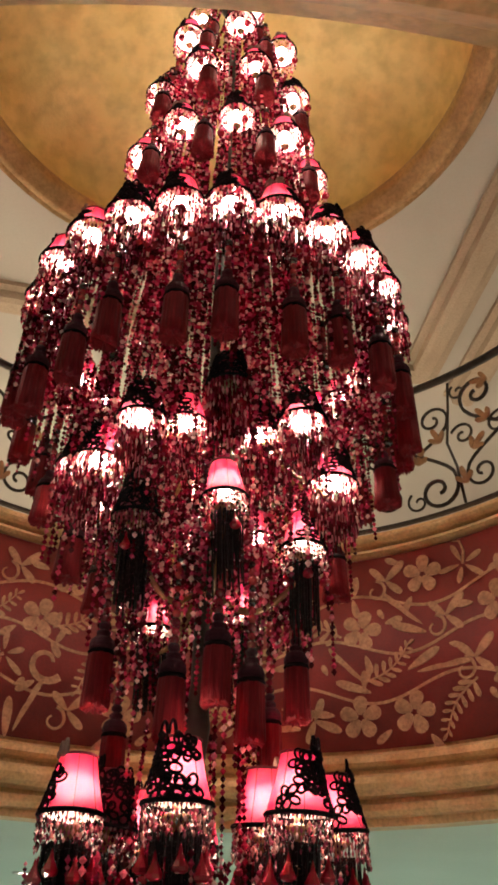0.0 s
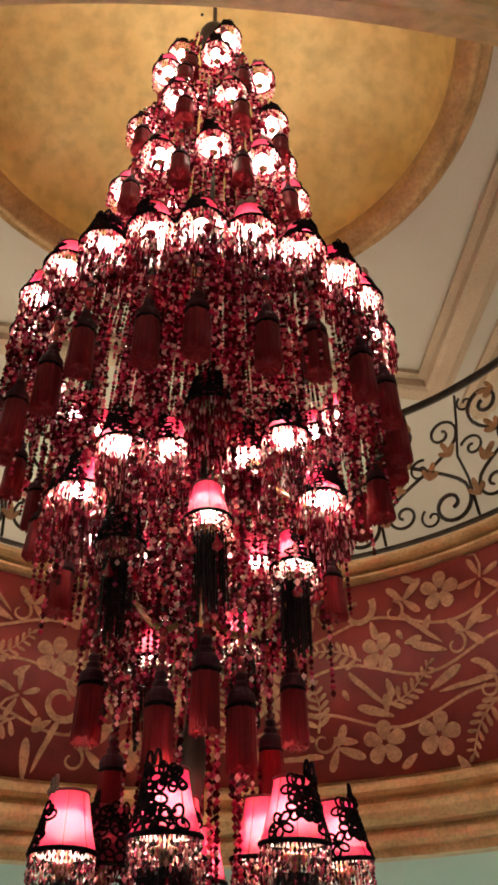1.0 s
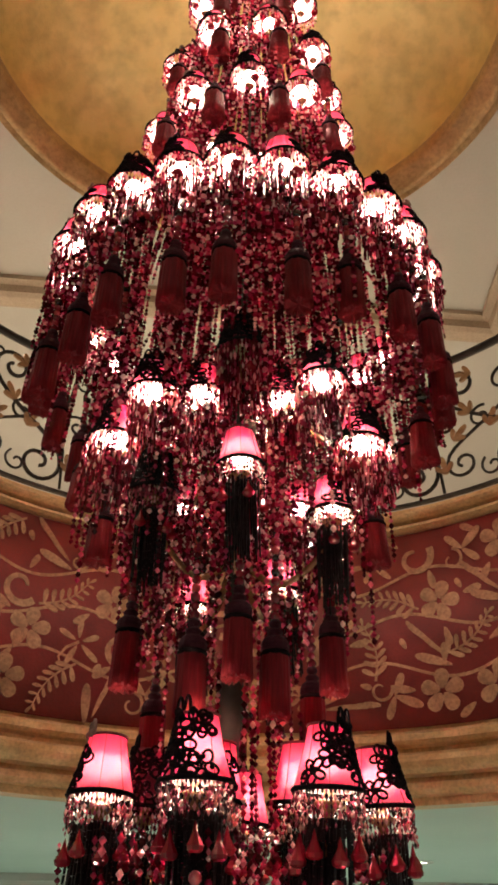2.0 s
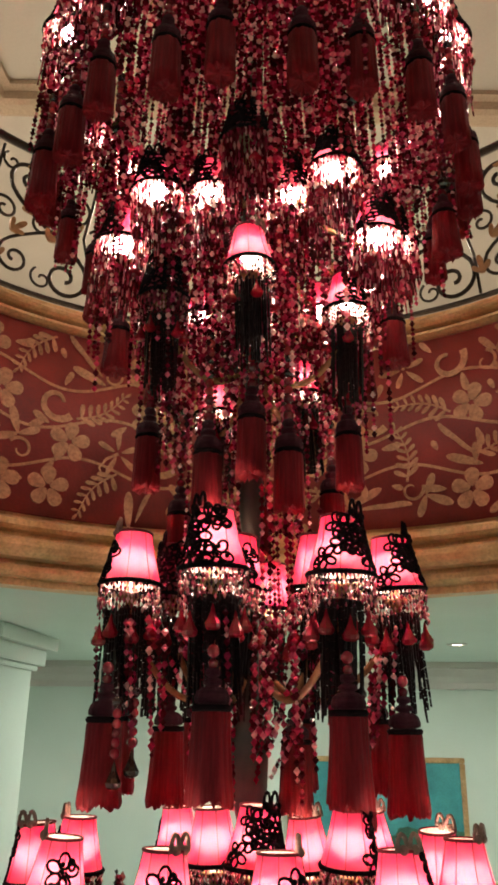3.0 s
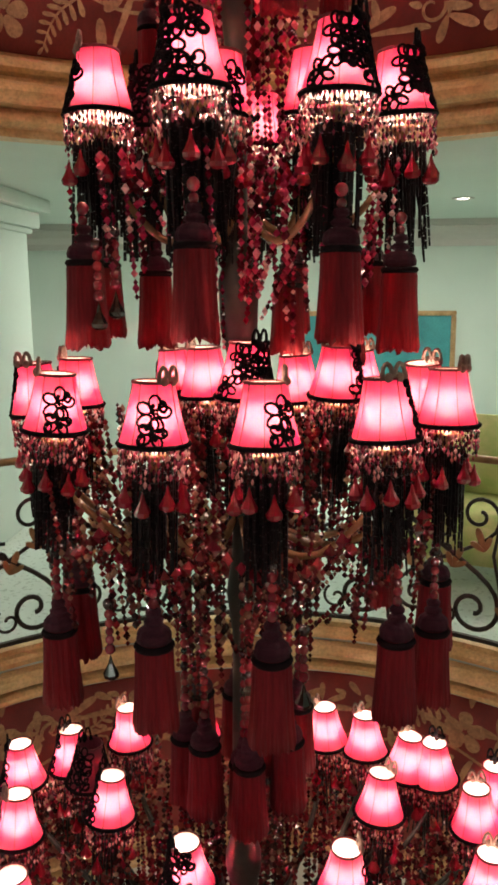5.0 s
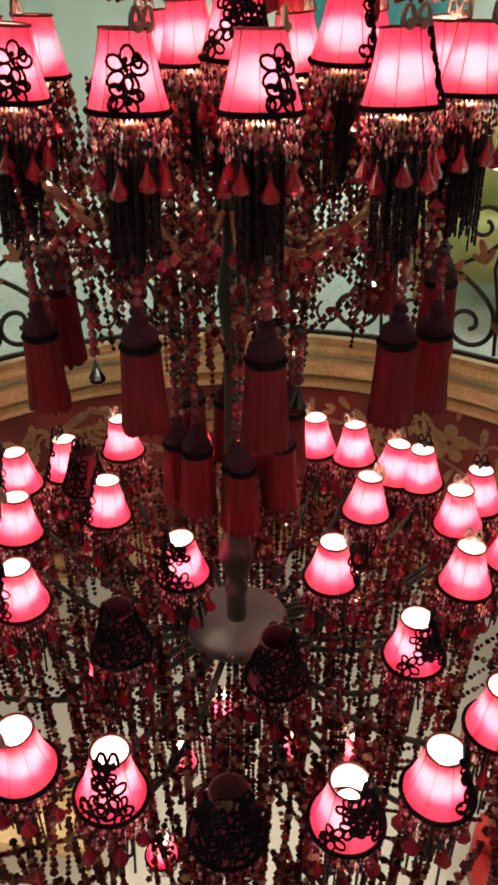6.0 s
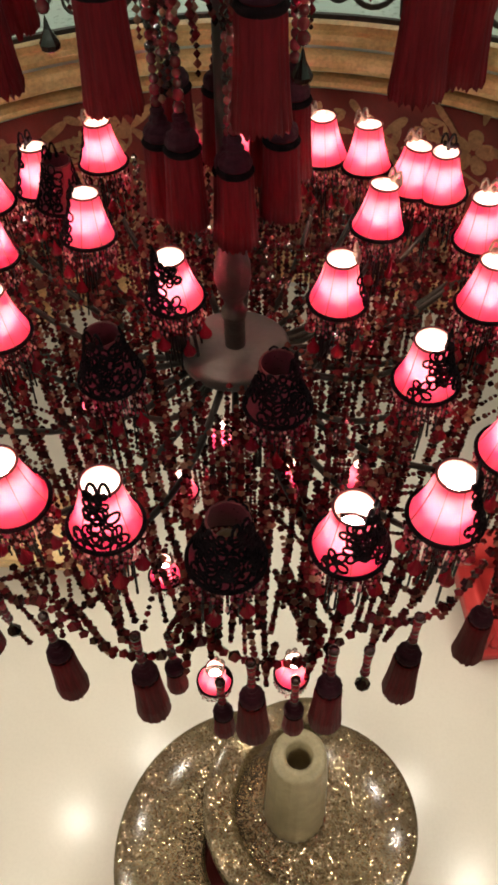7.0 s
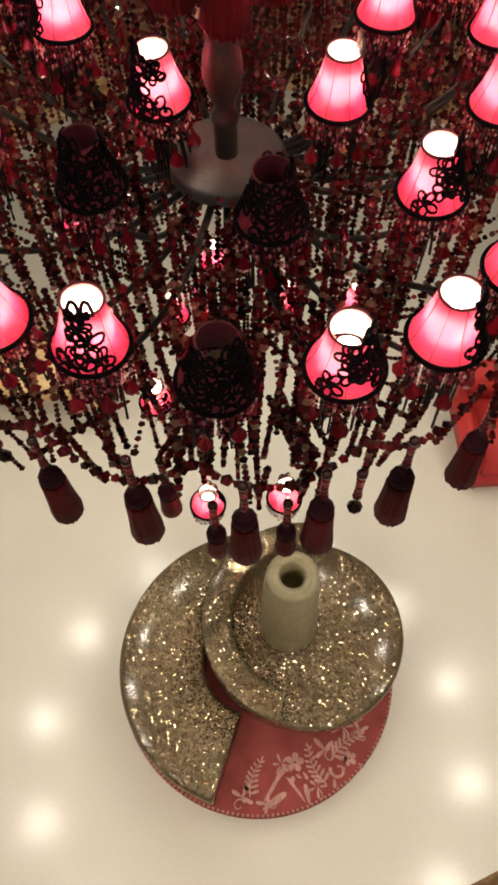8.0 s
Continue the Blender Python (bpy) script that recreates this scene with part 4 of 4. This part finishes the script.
for deg, r, z in ((-6, 0.345, 5.735), (36, 0.345, 5.73), (76, 0.33, 5.70), (-53, 0.33, 5.715), (152, 0.20, 5.674), (-105, 0.19, 5.70), (88, 0.22, 5.67), (120, 0.32, 5.72), (160, 0.3, 5.72), (-150, 0.3, 5.72), (-110, 0.33, 5.72)):
    tassel(*polar(r * M, deg, z * M), "long", 0.05)

# ring of bare pink shades below eye height
BELOW = [(12, 0.40, 0), (-15, 0.40, 0), (41, 0.43, 4), (68, 0.44, -1), (-50, 0.41, 0), (-82, 0.42, 4), (-100, 0.38, 0), (85, 0.38, 0), (140, 0.42, 0), (-150, 0.40, 0)]
for deg, r, l in BELOW:
    lamp(*polar(r * M, deg, 5.410 * M), deg + 35, l, True, size=0.88, curtain="black", drops=8)
    arm(r * M, 5.18 * M, 5.31 * M, deg)
for x, y, z, l in ((0.028, -0.15, 5.458, 2), (-0.075, 0.035, 5.437, -1), (0.205, -0.042, 5.447, 1), (0.12, 0.14, 5.413, -1)):
    lamp(x * M, y * M, z * M, math.degrees(math.atan2(x, -y)), l, True, size=0.88, curtain="black", drops=6)
for deg, r, z in ((13, 0.42, 5.048), (-16.5, 0.40, 5.055), (-62, 0.40, 4.985), (48.5, 0.42, 5.03), (74, 0.42, 4.98), (-74, 0.35, 5.045), (-105, 0.42, 5.05), (88, 0.42, 5.05), (125, 0.4, 5.05), (160, 0.4, 5.05), (-165, 0.4, 5.05), (-135, 0.4, 5.05)):
    tassel(*polar(r * M, deg, z * M), "long", 0.12)
for k in range(8):
    tassel(*polar(0.13 * M, 45 * k + 12, (4.66 + 0.03 * (k % 3)) * M), "long", 0.45)
tassel(*polar(0.06 * M, 10, 4.62 * M), "long", 0.45)

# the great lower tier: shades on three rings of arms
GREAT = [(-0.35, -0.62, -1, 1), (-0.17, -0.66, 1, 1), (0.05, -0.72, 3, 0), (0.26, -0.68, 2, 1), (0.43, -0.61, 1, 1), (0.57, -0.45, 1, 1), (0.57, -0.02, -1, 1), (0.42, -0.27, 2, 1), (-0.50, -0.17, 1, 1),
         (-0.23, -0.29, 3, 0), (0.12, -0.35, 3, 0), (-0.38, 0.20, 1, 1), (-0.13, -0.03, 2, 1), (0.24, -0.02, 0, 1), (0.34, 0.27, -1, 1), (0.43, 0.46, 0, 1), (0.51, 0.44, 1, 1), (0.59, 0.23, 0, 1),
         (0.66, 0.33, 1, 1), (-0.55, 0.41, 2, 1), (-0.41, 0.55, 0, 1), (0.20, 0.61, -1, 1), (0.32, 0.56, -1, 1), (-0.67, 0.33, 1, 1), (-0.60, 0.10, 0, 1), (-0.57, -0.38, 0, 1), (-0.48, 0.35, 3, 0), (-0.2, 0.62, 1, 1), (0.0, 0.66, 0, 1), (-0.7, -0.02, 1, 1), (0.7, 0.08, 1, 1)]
for x, y, l, lit in GREAT:
    deg = math.degrees(math.atan2(x, -y))
    lamp(x * M, y * M, 4.275 * M, deg + 25, l, bool(lit), curtain="thin", drops=6, cut=BELL)
    arm(math.hypot(x, y) * M, 4.06 * M, 4.19 * M, deg, 0.12, BRONZE)
# small shades slung beneath
for x, y, z in ((0.008, -0.732, 3.77), (0.172, -0.708, 3.77), (-0.118, -0.25, 3.80), (-0.125, -0.516, 3.83), (-0.037, -0.079, 3.8), (0.158, -0.216, 3.82), (0.318, -0.208, 3.82), (-0.4, 0.0, 3.83), (0.35, 0.3, 3.83), (-0.2, 0.4, 3.83)):
    lamp(x * M, y * M, z * M + 0.04, rng.uniform(0, 360), 0, True, size=0.55, cut=BELL)
for deg, r, z in ((-23, 0.80, 3.896), (-8, 0.81, 3.967), (29.5, 0.82, 3.935), (44.7, 0.82, 3.866), (6.7, 0.82, 3.914), (17.5, 0.82, 3.916), (60, 0.84, 3.82), (80, 0.84, 3.82), (-42, 0.83, 3.82), (-60, 0.83, 3.82), (-80, 0.82, 3.82), (100, 0.82, 3.82), (120, 0.82, 3.82), (140, 0.82, 3.82), (160, 0.82, 3.82), (180, 0.82, 3.82), (-160, 0.82, 3.82), (-140, 0.82, 3.82), (-120, 0.82, 3.82), (-100, 0.82, 3.82)):
    tassel(*polar(r * M, deg, z * M), "bell", 0.12)
for deg, r, z in ((-6.4, 0.72, 3.813), (2.3, 0.80, 3.795), (13, 0.80, 3.782)):
    tassel(*polar(r * M, deg, z * M), "small", 0.12)
# strings of beads that dress every tier; nobody could count them
def drape(spans, size=(0.0065, 0.012), dense=1.0, mat=None):
    """Strings of beads on cones between two rings, uneven in place and length."""
    out = []
    for r0, z0, r1, z1, n in spans:
        for k in range(int(n * dense)):
            a = rng.uniform(0, 360)
            ln, sway = rng.uniform(0.6, 1.1), rng.gauss(0, 0.035)
            lean = rng.gauss(0, 1.6)
            s, run = 0.0, math.hypot((r1 - r0) * M, (z1 - z0) * M) * ln
            while s < run:
                t = s / run
                q = rng.uniform(*size)
                x, y, _ = polar((r0 + (r1 - r0) * t * ln) * M + sway, a + lean * t, 0)
                out.append((x, y, (z0 + (z1 - z0) * t * ln) * M, q, q * rng.uniform(1.0, 1.5)))
                s += q * 2.1
    return tagged(part("bead_drapery", beads("bead_drapery", out, mat or BEADS), chandelier), "countless strings of burgundy and amber cut beads", kind="stuff")


drape([(0.08, 9.35, 0.13, 9.0, 22), (0.14, 9.15, 0.22, 8.6, 34), (0.20, 8.85, 0.27, 8.25, 44), (0.25, 8.5, 0.30, 7.9, 54), (0.28, 8.1, 0.36, 7.5, 54), (0.2, 8.0, 0.3, 7.3, 40), (0.1, 8.8, 0.16, 7.8, 24)], (0.0048, 0.0095), 1.45, RUBY_BEADS)
drape([(0.12, 7.75, 0.16, 6.95, 40), (0.22, 7.7, 0.26, 7.0, 60), (0.32, 7.55, 0.34, 7.0, 60), (0.40, 7.50, 0.56, 7.22, 70), (0.53, 7.38, 0.55, 6.95, 90), (0.46, 7.4, 0.48, 6.8, 70), (0.38, 7.2, 0.38, 6.6, 60), (0.30, 7.0, 0.30, 6.4, 50), (0.2, 7.1, 0.22, 6.3, 44), (0.1, 7.2, 0.12, 6.15, 26), (0.26, 6.7, 0.2, 6.3, 40)], (0.0048, 0.0095), 1.15, RUBY_BEADS)
drape([(0.28, 5.9, 0.26, 5.66, 40), (0.12, 6.2, 0.16, 5.64, 26), (0.2, 5.9, 0.06, 5.62, 24), (0.06, 6.3, 0.06, 5.6, 12)], (0.0055, 0.010), 0.8, RUBY_BEADS)
drape([(0.40, 5.32, 0.36, 5.0, 60), (0.30, 5.4, 0.26, 4.95, 48), (0.2, 5.4, 0.2, 4.9, 40), (0.12, 5.4, 0.12, 4.8, 26), (0.38, 5.2, 0.1, 4.9, 24)], (0.0055, 0.0105), 0.9, DARK_BEADS)
drape([(0.72, 4.24, 0.79, 3.96, 120), (0.78, 4.06, 0.74, 3.80, 130), (0.70, 4.2, 0.66, 3.78, 130), (0.58, 4.22, 0.56, 3.78, 120), (0.46, 4.22, 0.45, 3.75, 100), (0.36, 4.2, 0.34, 3.75, 80), (0.26, 4.18, 0.26, 3.7, 60), (0.76, 4.05, 0.45, 3.78, 80), (0.45, 3.95, 0.1, 3.65, 50), (0.2, 4.15, 0.75, 4.02, 50)], (0.0065, 0.0125), 0.74, DARK_BEADS)
drape([(0.74, 4.2, 0.74, 3.85, 90), (0.62, 4.22, 0.62, 3.75, 110), (0.50, 4.22, 0.50, 3.75, 100), (0.40, 4.2, 0.40, 3.72, 90), (0.30, 4.2, 0.30, 3.7, 70), (0.20, 4.1, 0.18, 3.6, 50), (0.66, 4.02, 0.2, 3.70, 40)], (0.006, 0.011), 0.3, DARK_BEADS)


def swag(radius, z, n, dip):
    steps = int(math.tau * radius / n * 1.15 / 0.026)
    for k in range(n):
        out = []
        for s in range(steps):
            t = s / (steps - 1)
            a = (k + t) * 360 / n
            x, y, _ = polar(radius, a, 0)
            q = 0.0135 + 0.004 * (s % 3 == 0)
            out.append((x, y, z - dip * math.sin(math.pi * t), q, q * 1.1))
        tagged(part("bead_swag", beads("bead_swag", out, BEADS), chandelier), "swag of strung wine beads", kind="stuff")


swag(0.78 * M, 4.08 * M, 15, 0.13)
swag(0.42 * M, 5.24 * M, 12, 0.07)
swag(0.54 * M, 7.30 * M, 24, 0.06)
for deg, r, z in ((-42, 0.30, 5.66), (-44, 0.33, 5.64), (50, 0.30, 5.66), (-38, 0.36, 4.98), (24, 0.36, 4.96), (-70, 0.4, 5.0), (21.7, 0.84, 3.98), (-33, 0.80, 3.90), (30, 0.48, 7.02), (-35, 0.48, 7.0), (70, 0.5, 6.98)):
    x, y, zz = polar(r * M, deg, z * M)
    p = part("glass_pendant", DROP_BLACK, chandelier, pose(x, y, zz, 0, 0, 0), "faceted black glass pendant")
    tagged(part("bead_string", CORD[0.12], p), "string of cut beads", kind="stuff")


# ---- the lobby below ----
CX, CY = 0.06 * M, -0.24 * M


def round_sofa():
    """Round banquette: a sequinned seat that winds round a back, on a red carpeted plinth."""
    ob = thing("round_banquette", "round lobby banquette in champagne sequins on a red embossed plinth", "sofa", None, pose(CX, CY, 0))
    pr = 1.06
    part("plinth", mesh_of("plinth", *lathe([(0.001, 0.14), (pr - 0.02, 0.14), (pr, 0.13), (pr, 0.0)], 96), SEAT_BAND), ob, label="red plinth with embossed flowers and birds")
    dots = []
    for k in range(180):
        a = k * math.tau / 180
        dots.append(moved(ball(0.012, 6, 4), Matrix.Translation(((pr - 0.012) * math.sin(a), -(pr - 0.012) * math.cos(a), 0.145))))
    part("beaded_edge", mesh_of("beaded_edge", *join(*dots), RELIEF_RED), ob, label="silver beaded edge")
    # outer seat: from behind right, round by the back, to the front left
    def cushion(cx, cy, r, z0, z1, a0, a1, inner=0.0, edge=0.035, segs=72):
        prof = [(inner + 0.001, z0), (inner + 0.001, z1 - 0.01), (inner + 0.03, z1), (r - edge, z1), (r - edge * 0.3, z1 - edge * 0.3), (r, z1 - edge), (r - 0.01, z0)]
        v, f = lathe(prof, segs, a0=a0, a1=a1)
        n = len(prof)
        if a1 - a0 < math.tau - 0.01:
            f = f + [tuple(range(n)), tuple(range(len(v) - 1, len(v) - n - 1, -1))]
        return [(x + cx, y + cy, z) for x, y, z in v], f
    part("seat", mesh_of("seat", *cushion(0, 0, 1.04, 0.14, 0.44, radians(-352 + 180 - 8), radians(-14), 0.40), SEQUIN), ob)
    part("upper_seat", mesh_of("upper_seat", *cushion(0.38, 0.23, 0.72, 0.30, 0.50, 0, math.tau), SEQUIN), ob)
    part("backrest", mesh_of("backrest", *cushion(0.34, 0.25, 0.76, 0.44, 0.78, radians(-182), radians(-12), 0.54), SEQUIN), ob)
    return ob


SEAT_BAND = surface("red_embossed_carpet", (0.25, 0.032, 0.028), (0.34, 0.055, 0.045), 0.7, 0, 6, 0.5, 120)
sofa = round_sofa()


def emboss(kind_, x, y, turn, size):
    """One raised ornament on the flat top of the plinth: its stem, with every leaf or petal a piece of its own."""
    def solid(ps, high):
        verts, faces = [], []
        for p in ps:
            o, n = len(verts), len(p)
            for z in (0.0, high):
                verts += [(u * size, v * size, z) for u, v in p]
            faces += [tuple(range(o + n, o + 2 * n))] + [(o + q, o + (q + 1) % n, o + n + (q + 1) % n, o + n + q) for q in range(n)]
        return mesh_of("emboss", verts, faces, RELIEF_RED, False)
    ps = outlines(kind_)
    base = [p for p in ps if len(p) == 4] or ps[:1]
    ob = part("embossed_" + kind_, solid(base, 0.006), sofa, pose(x, y, 0.141, 0, 0, turn))
    for i, p in enumerate(q for q in ps if q not in base):
        part("raised_leaf", solid([p], 0.007 + 0.001 * (i % 3)), ob)


for kd, deg, rr, turn, size in (("plume", 14, 0.88, 30, 0.85), ("frond", 3, 0.80, 75, 0.7), ("leaf", -3, 0.93, 10, 0.6), ("plume", 24, 0.92, 100, 0.6), ("flower", 26, 0.74, 0, 0.5), ("frond", 36, 0.84, 120, 0.75), ("sprig", 31, 0.96, 0, 0.5),
                                ("curl", 43, 0.95, 30, 0.5), ("leaf", 44, 0.78, 80, 0.6), ("frond", 53, 0.88, 40, 0.75), ("flower", 50, 0.95, 20, 0.4), ("sprig", 60, 0.78, 0, 0.55), ("leaf", 63, 0.90, 60, 0.5), ("frond", 72, 0.84, 80, 0.55), ("curl", 80, 0.90, 0, 0.45), ("sprig", 18, 0.72, 40, 0.45), ("leaf", 8, 0.97, 120, 0.45)):
    x, y, _ = polar(rr, deg, 0)
    emboss(kd, x, y, turn, size * 1.25)


def centre_column():
    """Tapering centre piece of the banquette, open at the top."""
    prof = [(0.001, 0.0), (0.215, 0.0), (0.212, 0.06), (0.200, 0.40), (0.185, 0.85), (0.172, 1.08), (0.162, 1.12), (0.095, 1.12), (0.08, 1.09), (0.075, 0.85), (0.001, 0.84)]
    me = mesh_of("column", *lathe(prof, 64, lambda a, k: 1 + (0.022 * math.sin(22 * a) if 0 < k < 6 else 0)), VASE)
    part("centre_column", me, sofa, pose(0.22, 0.27, 0.50), "olive ribbed centre column, open at the top")


centre_column()


def red_sofa():
    ob = thing("sofa", "red upholstered sofa with short gilt legs", "sofa", None, pose(2.55, 1.95, 0, 0, 0, 8))
    part("base", mesh_of("base", *box(-0.8, -0.45, 0.13, 0.8, 0.45, 0.30, 0.02), SEAT_BROWN), ob)
    for x in (-0.4, 0.4):
        part("cushion", mesh_of("cushion", *box(x - 0.36, -0.44, 0.30, x + 0.36, 0.30, 0.44, 0.04), SEAT_BROWN), ob)
    part("backrest", mesh_of("backrest", *box(-0.8, 0.30, 0.30, 0.8, 0.45, 0.85, 0.05), SEAT_BROWN), ob)
    for s in (-1, 1):
        part("armrest", mesh_of("armrest", *box(s * 0.80 - 0.08, -0.45, 0.30, s * 0.80 + 0.08, 0.30, 0.60, 0.05), SEAT_BROWN), ob)
        for y in (-0.38, 0.38):
            part("leg", mesh_of("leg", *lathe([(0.001, 0), (0.018, 0), (0.03, 0.13), (0.001, 0.13)], 12), LEG_GOLD), ob, pose(s * 0.72, y, 0))


red_sofa()


def gilt_console():
    ob = thing("console_table", "gilded carved console table with a red base", "table", None, pose(-2.35, 2.15, 0))
    part("tabletop", mesh_of("tabletop", *box(-1.0, -0.35, 0.66, 1.0, 0.35, 0.74, 0.015), GILT), ob)
    part("apron", mesh_of("apron", *box(-0.95, -0.31, 0.50, 0.95, 0.31, 0.66, 0.01), GILT), ob)
    for s in (-1, 1):
        for y in (-0.25, 0.25):
            part("leg", mesh_of("leg", *lathe([(0.001, 0), (0.05, 0), (0.06, 0.05), (0.03, 0.15), (0.05, 0.40), (0.035, 0.5), (0.001, 0.5)], 16), GILT), ob, pose(s * 0.85, y, 0))


gilt_console()


# ---- the gallery across the opening ----
def picture():
    x0, x1, z0, z1, y = -0.10 * M, 1.30 * M, 4.55 * M, 5.44 * M, 6.6
    ob = thing("painting", "large landscape painting of a green sea in a gilt frame", "painting", None, pose(0, y - 0.004, 0))
    f = 0.05
    bars = [box(x0 - f, -0.05, z1, x1 + f, 0, z1 + f, 0.008), box(x0 - f, -0.05, z0 - f, x1 + f, 0, z0, 0.008), box(x0 - f, -0.05, z0 + 0.001, x0, 0, z1 - 0.001, 0.008), box(x1, -0.05, z0 + 0.001, x1 + f, 0, z1 - 0.001, 0.008)]
    for b in bars:
        part("frame_bar", mesh_of("frame_bar", *b, FRAME_WOOD, False), ob)
    part("canvas", mesh_of("canvas", *box(x0, -0.02, z0, x1, -0.004, z1), SCREEN_SKY, False), ob, label="painted sea green sky and water")
    n = 40
    pts = [(x0 + (x1 - x0) * k / n, z0 + (z1 - z0) * (0.42 + 0.16 * noise.noise((k * 0.2, 0, 0)) + 0.05 * noise.noise((k * 0.9, 3, 0)))) for k in range(n + 1)]
    verts = [(x, -0.024, z0) for x, _ in pts] + [(x, -0.024, z) for x, z in pts]
    part("painted_shore", mesh_of("painted_shore", verts, [(k, k + 1, n + 2 + k, n + 1 + k) for k in range(n)], SCREEN_LAND, False), ob, label="painted dark green trees")


picture()


def armchair(x, y, turn):
    ob = thing("armchair", "yellow-green floral armchair behind the balustrade", "armchair", None, pose(x, y, FLOOR1 - 0.01, 0, 0, turn))
    part("seat", mesh_of("seat", *box(-0.36, -0.36, 0.16, 0.36, 0.36, 0.46, 0.05), CHAIR_GREEN), ob)
    part("backrest", mesh_of("backrest", *box(-0.40, 0.30, 0.16, 0.40, 0.46, 0.98, 0.06), CHAIR_GREEN), ob)
    for s in (-1, 1):
        part("armrest", mesh_of("armrest", *box(s * 0.40 - 0.07, -0.36, 0.16, s * 0.40 + 0.07, 0.32, 0.62, 0.05), CHAIR_GREEN), ob)
        for yy in (-0.3, 0.38):
            part("leg", mesh_of("leg", *lathe([(0.001, 0), (0.018, 0), (0.026, 0.16), (0.001, 0.16)], 10), LEG_GOLD), ob, pose(s * 0.34, yy, 0))


armchair(1.25, 2.95, -18)
